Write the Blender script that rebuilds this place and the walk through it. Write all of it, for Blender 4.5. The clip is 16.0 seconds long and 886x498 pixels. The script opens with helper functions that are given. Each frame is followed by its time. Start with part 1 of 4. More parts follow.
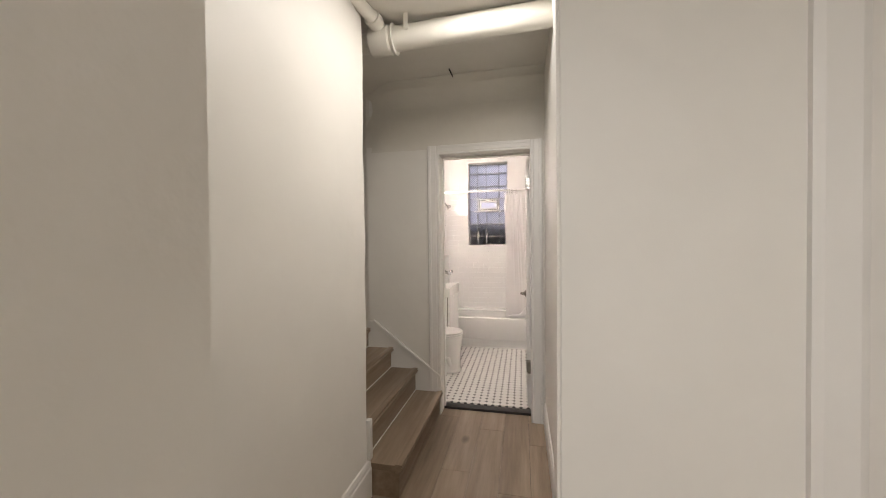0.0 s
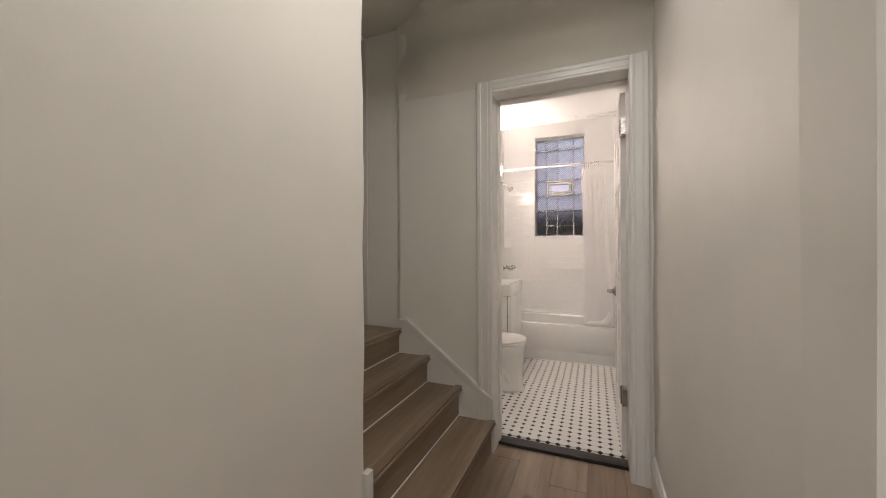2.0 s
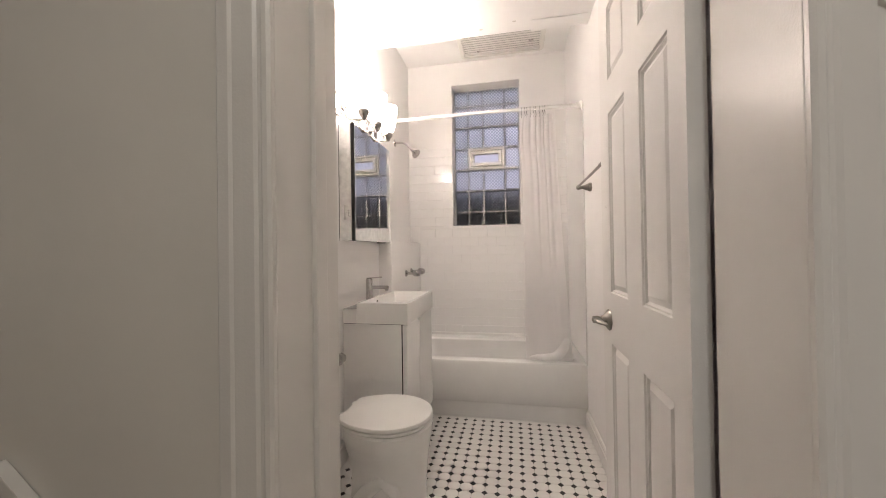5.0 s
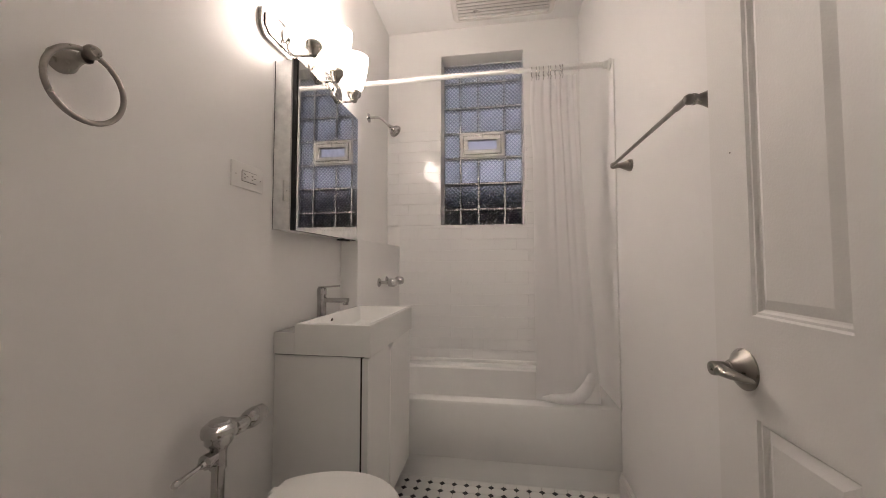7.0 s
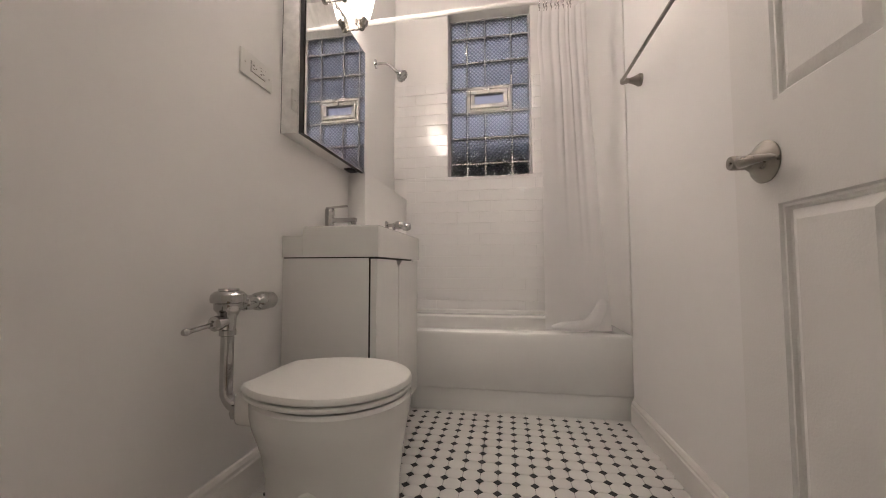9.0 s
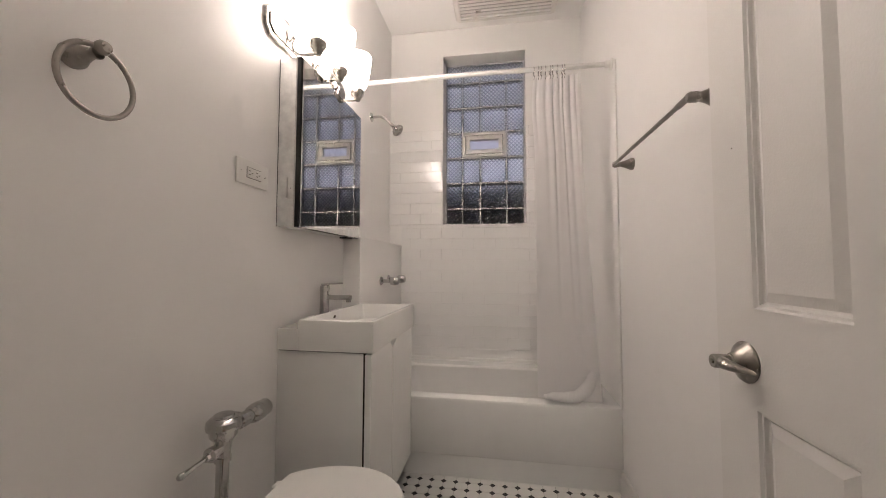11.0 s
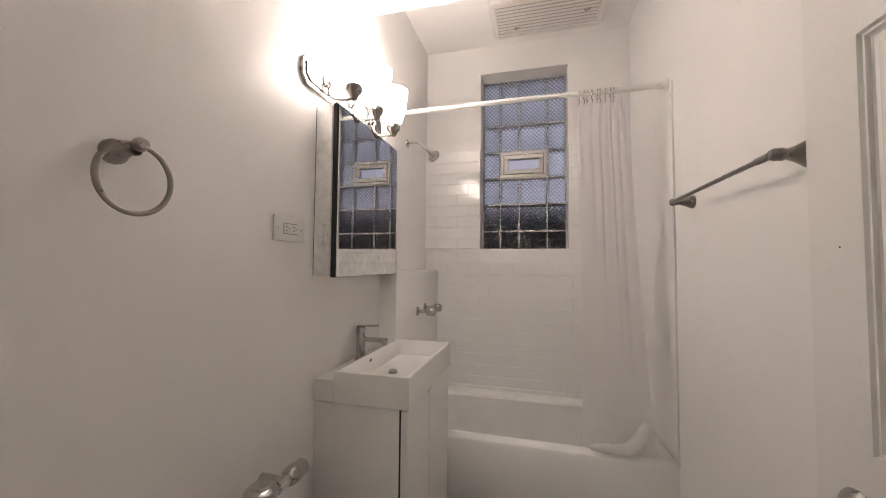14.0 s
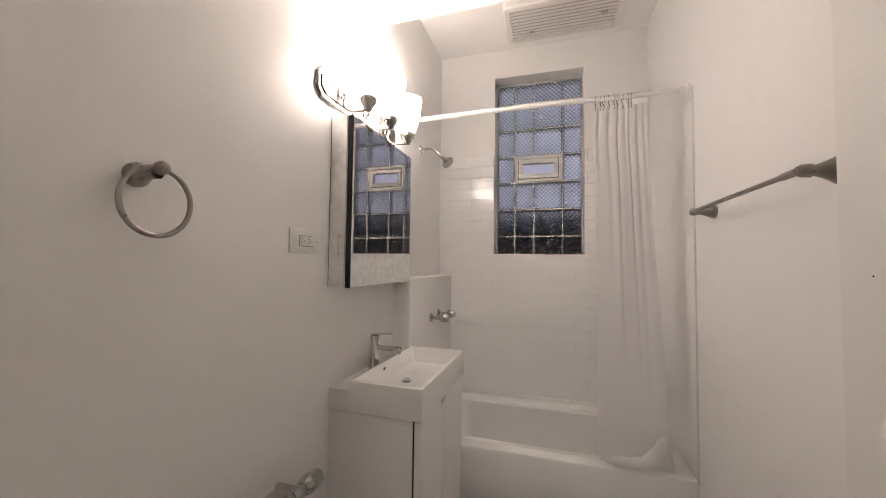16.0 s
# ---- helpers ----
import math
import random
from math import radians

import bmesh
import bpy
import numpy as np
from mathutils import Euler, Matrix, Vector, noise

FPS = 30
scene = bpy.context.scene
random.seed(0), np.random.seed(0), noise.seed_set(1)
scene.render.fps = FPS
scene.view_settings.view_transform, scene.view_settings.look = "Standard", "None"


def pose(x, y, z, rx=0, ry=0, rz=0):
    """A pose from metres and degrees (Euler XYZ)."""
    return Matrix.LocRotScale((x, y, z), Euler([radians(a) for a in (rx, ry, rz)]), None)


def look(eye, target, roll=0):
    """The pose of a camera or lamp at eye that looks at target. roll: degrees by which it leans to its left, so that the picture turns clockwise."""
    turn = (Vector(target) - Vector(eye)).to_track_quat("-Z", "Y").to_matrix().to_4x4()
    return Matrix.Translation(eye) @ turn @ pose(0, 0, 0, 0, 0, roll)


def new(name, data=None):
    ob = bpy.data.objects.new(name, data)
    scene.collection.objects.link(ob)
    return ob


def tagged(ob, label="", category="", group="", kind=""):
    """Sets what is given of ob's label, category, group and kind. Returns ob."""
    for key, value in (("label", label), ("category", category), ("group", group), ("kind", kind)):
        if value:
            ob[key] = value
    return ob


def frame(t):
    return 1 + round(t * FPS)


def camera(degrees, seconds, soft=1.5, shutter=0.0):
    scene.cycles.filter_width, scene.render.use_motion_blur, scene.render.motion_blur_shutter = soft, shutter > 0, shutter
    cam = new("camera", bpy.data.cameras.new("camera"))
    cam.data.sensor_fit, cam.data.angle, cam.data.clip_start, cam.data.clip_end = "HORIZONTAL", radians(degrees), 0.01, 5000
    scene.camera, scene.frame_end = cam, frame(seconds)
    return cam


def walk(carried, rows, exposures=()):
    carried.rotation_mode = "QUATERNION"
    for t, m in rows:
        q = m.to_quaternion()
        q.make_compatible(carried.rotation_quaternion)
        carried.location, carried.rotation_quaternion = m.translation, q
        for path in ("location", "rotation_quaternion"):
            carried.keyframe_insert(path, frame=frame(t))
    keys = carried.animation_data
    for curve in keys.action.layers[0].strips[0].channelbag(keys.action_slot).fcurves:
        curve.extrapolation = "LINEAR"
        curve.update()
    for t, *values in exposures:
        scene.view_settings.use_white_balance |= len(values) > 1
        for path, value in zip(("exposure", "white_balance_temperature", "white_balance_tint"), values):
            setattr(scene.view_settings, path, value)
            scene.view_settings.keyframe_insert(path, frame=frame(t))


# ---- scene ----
cam = camera(101.8, 16.0, 1.0)
PATH = [
    (0, (0.56, -0.611, 1.422), (0.132, 1.342, 1.39), -0.6),
    (0.5, (0.595, -0.375, 1.388), (0.164, 1.578, 1.367), -0.6),
    (1, (0.601, -0.185, 1.345), (0.036, 1.733, 1.335), -0.6),
    (1.5, (0.515, 0.013, 1.299), (-0.193, 1.884, 1.289), -0.4),
    (2, (0.457, 0.188, 1.219), (-0.318, 2.032, 1.221), -0.3),
    (2.5, (0.415, 0.401, 1.137), (-0.381, 2.236, 1.142), -0.4),
    (3, (0.371, 0.589, 1.137), (-0.442, 2.416, 1.148), -0.3),
    (3.5, (0.31, 0.766, 1.237), (-0.515, 2.588, 1.246), -0.3),
    (4, (0.272, 1.059, 1.222), (-0.425, 2.934, 1.233), -0.2),
    (4.5, (0.256, 1.388, 1.157), (-0.181, 3.339, 1.154), 0.1),
    (4.7, (0.275, 1.554, 1.152), (-0.122, 3.514, 1.157), -0.6),
    (7, (0.168, 2.4, 1.09), (-0.142, 4.374, 1.182), 0.0),
    (7.5, (0.16, 2.425, 0.976), (-0.174, 4.394, 1.075), 0.0),
    (8, (0.167, 2.427, 0.782), (-0.174, 4.394, 0.891), -0.1),
    (8.2, (0.163, 2.426, 0.717), (-0.179, 4.392, 0.822), -0.1),
    (10.3, (0.15, 2.424, 0.82), (-0.186, 4.392, 0.923), -0.1),
    (10.5, (0.158, 2.42, 0.909), (-0.175, 4.389, 1.01), 0.0),
    (11, (0.162, 2.391, 1.075), (-0.152, 4.364, 1.173), 0.2),
    (11.5, (0.178, 2.376, 1.163), (-0.13, 4.349, 1.26), 0.1),
    (12, (0.167, 2.364, 1.191), (-0.141, 4.338, 1.286), 0.3),
    (12.5, (0.156, 2.364, 1.216), (-0.162, 4.337, 1.306), 0.5),
    (13, (0.147, 2.385, 1.232), (-0.191, 4.355, 1.322), 0.5),
    (13.5, (0.141, 2.413, 1.258), (-0.283, 4.366, 1.345), 0.4),
    (14, (0.14, 2.444, 1.27), (-0.366, 4.377, 1.357), 0.5),
    (14.5, (0.139, 2.463, 1.28), (-0.405, 4.386, 1.363), 0.7),
    (15, (0.138, 2.446, 1.26), (-0.416, 4.366, 1.348), 0.5),
    (15.5, (0.138, 2.433, 1.267), (-0.428, 4.349, 1.351), 0.6),
    (16, (0.14, 2.445, 1.314), (-0.44, 4.358, 1.396), 0.7),
]
walk(cam, [(t, look(e, g, r)) for t, e, g, r in PATH],
     [(0.0, 1.0), (0.5, 0.82), (1.5, 0.70), (4.0, 0.75), (4.7, 0.70), (6.8, 0.03), (7.5, 0.06), (8.2, 0.12), (10.3, 0.36), (10.8, 0.22), (11.5, 0.06), (12.5, 0.05), (16.0, 0.05)])
ROOM_W, HALL_W, SHADE_E, BULB_W, SKY_E = 28.0, 6.8, 18.0, 5.0, 1.15
DOT_X, DOT_Y = 0.180, 4.231

# ---- light ----
world = bpy.data.worlds.new("dusk_sky")
world.use_nodes = True
scene.world = world
wn = world.node_tree
sky = wn.nodes.new("ShaderNodeTexSky")
sky.sky_type = "NISHITA"
sky.sun_disc = False
sky.sun_elevation = radians(8)
sky.sun_rotation = radians(200)
sky.ozone_density = 4.0
wn.links.new(sky.outputs["Color"], wn.nodes["Background"].inputs["Color"])
wn.nodes["Background"].inputs["Strength"].default_value = 0.06


def lamp(name, kind, place, watts, colour, size, target=None):
    data = bpy.data.lights.new(name, kind)
    data.energy, data.color = watts, colour
    if kind == "AREA":
        data.shape, data.size = "DISK", size
    else:
        data.shadow_soft_size = size
    ob = new(name, data)
    ob.matrix_world = look(place, target) if target else Matrix.Translation(place)
    return ob


# ceiling lamps: one in the room that the walk comes from, one in the hall before the pipe
lamp("room_lamp", "AREA", (0.52, -1.9, 2.68), ROOM_W, (1.0, 0.98, 0.965), 0.30, (0.52, -1.9, 0))
lamp("hall_lamp", "AREA", (0.38, 1.02, 2.685), HALL_W, (1.0, 0.945, 0.885), 0.36, (0.38, 1.02, 0))

# ---- materials ----


def material(name):
    m = bpy.data.materials.new(name)
    m.use_nodes = True
    nt = m.node_tree
    return m, nt, nt.nodes["Principled BSDF"]


def coords(nt, kind="Object"):
    return nt.nodes.new("ShaderNodeTexCoord").outputs[kind]


def noise_tex(nt, scale, detail=4, rough=0.55, vec=None):
    n = nt.nodes.new("ShaderNodeTexNoise")
    n.inputs["Scale"].default_value, n.inputs["Detail"].default_value = scale, detail
    n.inputs["Roughness"].default_value = rough
    nt.links.new(vec if vec else coords(nt), n.inputs["Vector"])
    return n.outputs["Fac"]


def ramp(nt, fac, a, b, lo=0.3, hi=0.7):
    r = nt.nodes.new("ShaderNodeValToRGB")
    r.color_ramp.elements[0].color, r.color_ramp.elements[1].color = (*a, 1), (*b, 1)
    r.color_ramp.elements[0].position, r.color_ramp.elements[1].position = lo, hi
    nt.links.new(fac, r.inputs["Fac"])
    return r.outputs["Color"]


def mixed(nt, fac, a, b, mode="MIX"):
    n = nt.nodes.new("ShaderNodeMix")
    n.data_type, n.blend_type = "RGBA", mode
    for socket, value in ((n.inputs[0], fac), (n.inputs[6], a), (n.inputs[7], b)):
        if isinstance(value, (int, float)):
            socket.default_value = value
        elif isinstance(value, tuple):
            socket.default_value = (*value, 1)
        else:
            nt.links.new(value, socket)
    return n.outputs[2]


def bump(nt, p, height, strength, distance, before=None):
    b = nt.nodes.new("ShaderNodeBump")
    b.inputs["Strength"].default_value, b.inputs["Distance"].default_value = strength, distance
    nt.links.new(height, b.inputs["Height"])
    if before:
        nt.links.new(before, b.inputs["Normal"])
    nt.links.new(b.outputs["Normal"], p.inputs["Normal"])
    return b.outputs["Normal"]


def paint(name, colour, rough, lumps=0.35, vary=0.04, grain=0.15):
    """Painted plaster or wood: brush and roller grain over slow unevenness."""
    m, nt, p = material(name)
    dark = tuple(c * (1 - vary * 1.6) for c in colour)
    nt.links.new(ramp(nt, noise_tex(nt, 2.3, 5), dark, colour), p.inputs["Base Color"])
    nt.links.new(ramp(nt, noise_tex(nt, 9, 3), (rough - .02,) * 3, (rough + .02,) * 3), p.inputs["Roughness"])
    first = bump(nt, p, noise_tex(nt, 3.5, 3), lumps, 0.02)
    bump(nt, p, noise_tex(nt, 240, 2), grain, 0.001, first)
    return m


def metal(name, colour, rough):
    m, nt, p = material(name)
    p.inputs["Metallic"].default_value = 1
    nt.links.new(ramp(nt, noise_tex(nt, 30, 3), tuple(c * .8 for c in colour), colour), p.inputs["Base Color"])
    nt.links.new(ramp(nt, noise_tex(nt, 60, 4), (rough * .8,) * 3, (min(1, rough * 1.3 + .02),) * 3), p.inputs["Roughness"])
    return m


def glaze(name, colour, rough=0.08, vary=0.03, island=False):
    """Glazed ceramic or enamel."""
    m, nt, p = material(name)
    dark = tuple(c * (1 - vary) for c in colour)
    base = ramp(nt, noise_tex(nt, 6, 3), dark, colour)
    if island:
        info = nt.nodes.new("ShaderNodeObjectInfo")
        base = mixed(nt, ramp(nt, info.outputs["Random"], (0, 0, 0), (1, 1, 1), 0, 1), base, tuple(c * 0.93 for c in colour))
    nt.links.new(base, p.inputs["Base Color"])
    p.inputs["Roughness"].default_value = rough
    bump(nt, p, noise_tex(nt, 14, 2), 0.12, 0.004)
    return m


def wood(name, long_axis, island=True):
    """Grey-brown oak planks, grain along one axis."""
    m, nt, p = material(name)
    mp = nt.nodes.new("ShaderNodeMapping")
    scale = [14.0, 14.0, 14.0]
    scale[long_axis] = 1.1
    mp.inputs["Scale"].default_value = scale
    info = nt.nodes.new("ShaderNodeObjectInfo")
    shift = nt.nodes.new("ShaderNodeVectorMath")
    shift.operation = "SCALE"
    shift.inputs[0].default_value = (13, 17, 11)
    nt.links.new(info.outputs["Random"], shift.inputs["Scale"])
    add = nt.nodes.new("ShaderNodeVectorMath")
    nt.links.new(coords(nt), add.inputs[0])
    nt.links.new(shift.outputs[0], add.inputs[1])
    nt.links.new(add.outputs[0], mp.inputs["Vector"])
    grain = noise_tex(nt, 2.2, 8, 0.62, mp.outputs["Vector"])
    broad = noise_tex(nt, 0.5, 3, 0.5, mp.outputs["Vector"])
    c2 = mixed(nt, 1.0, mixed(nt, ramp(nt, broad, (0, 0, 0), (1, 1, 1), .35, .65), (0.228, 0.168, 0.116), (0.345, 0.262, 0.188)),
               ramp(nt, grain, (.76, .74, .71), (1.06, 1.05, 1.04), .3, .66), "MULTIPLY")
    kn = nt.nodes.new("ShaderNodeTexVoronoi")
    kn.inputs["Scale"].default_value = 0.55
    kmap = nt.nodes.new("ShaderNodeMapping")
    ks = [6.0, 6.0, 6.0]
    ks[long_axis] = 3.4
    kmap.inputs["Scale"].default_value = ks
    nt.links.new(add.outputs[0], kmap.inputs["Vector"])
    nt.links.new(kmap.outputs["Vector"], kn.inputs["Vector"])
    c3 = mixed(nt, ramp(nt, kn.outputs["Distance"], (1, 1, 1), (0, 0, 0), 0.03, 0.13), c2, (0.085, 0.055, 0.036))
    nt.links.new(c3, p.inputs["Base Color"])
    nt.links.new(ramp(nt, grain, (.50,) * 3, (.38,) * 3), p.inputs["Roughness"])
    bump(nt, p, grain, 0.12, 0.002)
    return m


PAINT_HALL = paint("hall_wall_paint", (0.80, 0.775, 0.728), 0.50, 0.26, 0.03)
PAINT_BATH = paint("bath_wall_paint", (0.88, 0.867, 0.85), 0.40, 0.12, 0.02)
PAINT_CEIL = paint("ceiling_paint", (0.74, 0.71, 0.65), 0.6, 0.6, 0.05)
PAINT_CEIL_BATH = paint("bath_ceiling_paint", (0.88, 0.872, 0.858), 0.5, 0.2, 0.02)
TRIM = paint("trim_gloss_paint", (0.78, 0.76, 0.73), 0.30, 0.06, 0.02, 0.25)
DOOR_PAINT = paint("door_paint", (0.83, 0.815, 0.79), 0.36, 0.03, 0.02, 0.3)
OLD_DOOR = paint("old_door_paint", (0.75, 0.72, 0.68), 0.45, 0.4, 0.06)
PIPE_PAINT = paint("pipe_paint", (0.76, 0.735, 0.67), 0.40, 0.5, 0.04, 0.4)
CHROME = metal("chrome", (0.58, 0.57, 0.56), 0.05)
PLATE = metal("polished_nickel", (0.46, 0.44, 0.41), 0.22)
NICKEL = metal("brushed_nickel", (0.36, 0.335, 0.305), 0.30)
BRASS = metal("dull_brass", (0.22, 0.17, 0.11), 0.36)
BRONZE = metal("dark_bronze", (0.07, 0.05, 0.04), 0.42)
MIRROR = metal("mirror_silver", (0.90, 0.91, 0.90), 0.0)
STEEL = metal("hinge_steel", (0.62, 0.60, 0.57), 0.25)
PORCELAIN = glaze("porcelain", (0.85, 0.84, 0.815), 0.06)
ENAMEL = glaze("tub_enamel", (0.88, 0.872, 0.852), 0.09)
LACQUER = glaze("white_lacquer", (0.87, 0.862, 0.842), 0.22, 0.02)
PLASTIC = glaze("white_plastic", (0.80, 0.79, 0.76), 0.28, 0.02)
VENT_WHITE = glaze("vent_plastic", (0.80, 0.785, 0.75), 0.35, 0.05)
WALL_TILE = glaze("white_wall_tile", (0.88, 0.872, 0.86), 0.05, 0.015)
FLOOR_WHITE = glaze("white_floor_tile", (0.80, 0.78, 0.75), 0.22, 0.05, True)
FLOOR_BLACK = glaze("black_floor_tile", (0.010, 0.009, 0.009), 0.45, 0.2, True)
GROUT = paint("grout", (0.70, 0.675, 0.64), 0.85, 0.2, 0.12, 0.6)
WALL_GROUT = paint("wall_grout", (0.86, 0.85, 0.835), 0.8, 0.2, 0.04, 0.4)
BLOCK_MORTAR = paint("block_mortar", (0.74, 0.73, 0.72), 0.7, 0.2, 0.08, 0.5)
BLACK = paint("black_edge", (0.015, 0.014, 0.014), 0.35, 0.1, 0.1)
DARK_GAP = paint("dark_gap", (0.02, 0.018, 0.016), 0.8, 0.1, 0.1)
STONE = glaze("black_marble", (0.016, 0.012, 0.011), 0.45, 0.4)
OAK_Y = wood("oak_plank_floor", 1)
SHADE = bpy.data.materials.new("lit_glass_shade")
SHADE.use_nodes = True
sh = SHADE.node_tree.nodes["Principled BSDF"]
sh.inputs["Base Color"].default_value = (0.9, 0.88, 0.84, 1)
sh.inputs["Roughness"].default_value = 0.25
sh.inputs["Emission Color"].default_value = (1.0, 0.85, 0.775, 1)
sh.inputs["Emission Strength"].default_value = SHADE_E


def glass_block_material():
    m, nt, p = material("patterned_block_glass")
    p.inputs["Base Color"].default_value = (0.80, 0.84, 0.88, 1)
    p.inputs["Transmission Weight"].default_value = 1
    p.inputs["Roughness"].default_value = 0.30
    p.inputs["IOR"].default_value = 1.42
    waves = []
    for turn in (45, -45):
        mp = nt.nodes.new("ShaderNodeMapping")
        mp.inputs["Rotation"].default_value = (0, radians(turn), 0)
        nt.links.new(coords(nt), mp.inputs["Vector"])
        w = nt.nodes.new("ShaderNodeTexWave")
        w.inputs["Scale"].default_value = 15
        w.inputs["Distortion"].default_value = 0.4
        nt.links.new(mp.outputs["Vector"], w.inputs["Vector"])
        waves.append(w.outputs["Fac"])
    add = nt.nodes.new("ShaderNodeMath")
    nt.links.new(waves[0], add.inputs[0])
    nt.links.new(waves[1], add.inputs[1])
    low = nt.nodes.new("ShaderNodeMath")
    low.operation = "MINIMUM"
    nt.links.new(waves[0], low.inputs[0])
    nt.links.new(waves[1], low.inputs[1])
    nt.links.new(ramp(nt, low.outputs[0], (0.34, 0.34, 0.37), (0.97, 0.96, 0.96), 0.02, 0.42), p.inputs["Base Color"])
    bump(nt, p, add.outputs[0], 0.55, 0.012)
    return m


BLOCK_GLASS = glass_block_material()
BLOCK_EDGE = glaze("silvered_block_edge", (0.07, 0.072, 0.08), 0.15, 0.3)
FROST, fnt, fp = material("frosted_pane")
fp.inputs["Base Color"].default_value = (0.58, 0.57, 0.58, 1)
fp.inputs["Transmission Weight"].default_value = 1
fp.inputs["IOR"].default_value = 1.3
fnt.links.new(ramp(fnt, noise_tex(fnt, 60, 3), (0.42,) * 3, (0.5,) * 3), fp.inputs["Roughness"])


def cloth():
    m, nt, p = material("white_curtain_cloth")
    nt.links.new(ramp(nt, noise_tex(nt, 3, 4), (0.94, 0.93, 0.925), (0.96, 0.95, 0.945)), p.inputs["Base Color"])
    thin = nt.nodes.new("ShaderNodeBsdfTranslucent")
    thin.inputs["Color"].default_value = (0.96, 0.945, 0.94, 1)
    mix = nt.nodes.new("ShaderNodeMixShader")
    mix.inputs[0].default_value = 0.42
    out = nt.nodes["Material Output"]
    nt.links.new(p.outputs[0], mix.inputs[1])
    nt.links.new(thin.outputs[0], mix.inputs[2])
    nt.links.new(mix.outputs[0], out.inputs["Surface"])
    p.inputs["Roughness"].default_value = 0.75
    p.inputs["Sheen Weight"].default_value = 0.2
    p.inputs["Subsurface Weight"].default_value = 0.0
    w = bump(nt, p, noise_tex(nt, 7, 4), 0.16, 0.012)
    bump(nt, p, noise_tex(nt, 500, 2), 0.15, 0.0008, w)
    return m


CLOTH = cloth()

# ---- building tools ----


def link(name, bm, mat, parent=None, label="", smooth=False):
    me = bpy.data.meshes.new(name)
    bmesh.ops.recalc_face_normals(bm, faces=bm.faces)
    bm.to_mesh(me)
    bm.free()
    for m in (mat if isinstance(mat, (list, tuple)) else [mat]):
        me.materials.append(m)
    if smooth:
        for f in me.polygons:
            f.use_smooth = True
        me.set_sharp_from_angle(angle=radians(38))
    ob = new(name, me)
    if parent:
        ob.parent = parent
    return tagged(ob, label)


def part(name, bm, mat, parent, label="", smooth=True):
    return link(name, bm, mat, parent, label, smooth)


def thing(name, label, category, group="", at=(0, 0, 0)):
    ob = new(name)
    ob.location = at
    ob.empty_display_size = 0.1
    return tagged(ob, label, category, group, "thing")


def structure(name, bm, mat, label="", smooth=False):
    ob = link(name, bm, mat, None, "", smooth)
    return tagged(ob, label, "", "", "structure")


def box(x0, x1, y0, y1, z0, z1, bevel=0.0, seg=2, bm=None, m=None):
    bm = bm or bmesh.new()
    t = Matrix.LocRotScale(((x0 + x1) / 2, (y0 + y1) / 2, (z0 + z1) / 2), None, (x1 - x0, y1 - y0, z1 - z0))
    vs = bmesh.ops.create_cube(bm, size=1, matrix=(m @ t if m else t))["verts"]
    if bevel:
        es = list({e for v in vs for e in v.link_edges})
        bmesh.ops.bevel(bm, geom=es, offset=bevel, segments=seg, affect="EDGES", profile=0.6)
    return bm


def lathe(profile, m=Matrix.Identity(4), n=28, bm=None, sx=1.0):
    """A turned shape: (radius, height) pairs about the local z axis."""
    bm = bm or bmesh.new()
    rings = []
    for r, z in profile:
        if r < 1e-5:
            rings.append([bm.verts.new(m @ Vector((0, 0, z)))])
        else:
            rings.append([bm.verts.new(m @ Vector((r * sx * math.cos(2 * math.pi * i / n), r * math.sin(2 * math.pi * i / n), z))) for i in range(n)])
    for a, b in zip(rings, rings[1:]):
        if len(a) == 1 and len(b) == 1:
            continue
        for i in range(n):
            j = (i + 1) % n
            if len(a) == 1:
                bm.faces.new((a[0], b[i], b[j]))
            elif len(b) == 1:
                bm.faces.new((a[i], a[j], b[0]))
            else:
                bm.faces.new((a[i], a[j], b[j], b[i]))
    return bm


def tube(points, radius, n=14, bm=None, closed=False, caps=True):
    """A round bar along a line of points; radius may be a list."""
    bm = bm or bmesh.new()
    pts = [Vector(p) for p in points]
    rad = radius if isinstance(radius, (list, tuple)) else [radius] * len(pts)
    rings, side = [], None
    for i, p in enumerate(pts):
        a = pts[i - 1] if (i or closed) else p
        b = pts[(i + 1) % len(pts)] if (i + 1 < len(pts) or closed) else p
        d = (b - a).normalized()
        if side is None:
            side = d.orthogonal().normalized()
        side = (side - d * side.dot(d)).normalized()
        up = d.cross(side)
        rings.append([bm.verts.new(p + rad[i] * (side * math.cos(2 * math.pi * k / n) + up * math.sin(2 * math.pi * k / n))) for k in range(n)])
    pairs = list(zip(rings, rings[1:]))
    if closed:
        pairs.append((rings[-1], rings[0]))
    for a, b in pairs:
        for k in range(n):
            bm.faces.new((a[k], a[(k + 1) % n], b[(k + 1) % n], b[k]))
    if caps and not closed:
        bm.faces.new(rings[0][::-1])
        bm.faces.new(rings[-1])
    return bm


def arc(centre, radius, a0, a1, u, v, n=12):
    c, u, v = Vector(centre), Vector(u), Vector(v)
    return [c + radius * (u * math.cos(radians(a0 + (a1 - a0) * i / n)) + v * math.sin(radians(a0 + (a1 - a0) * i / n))) for i in range(n + 1)]


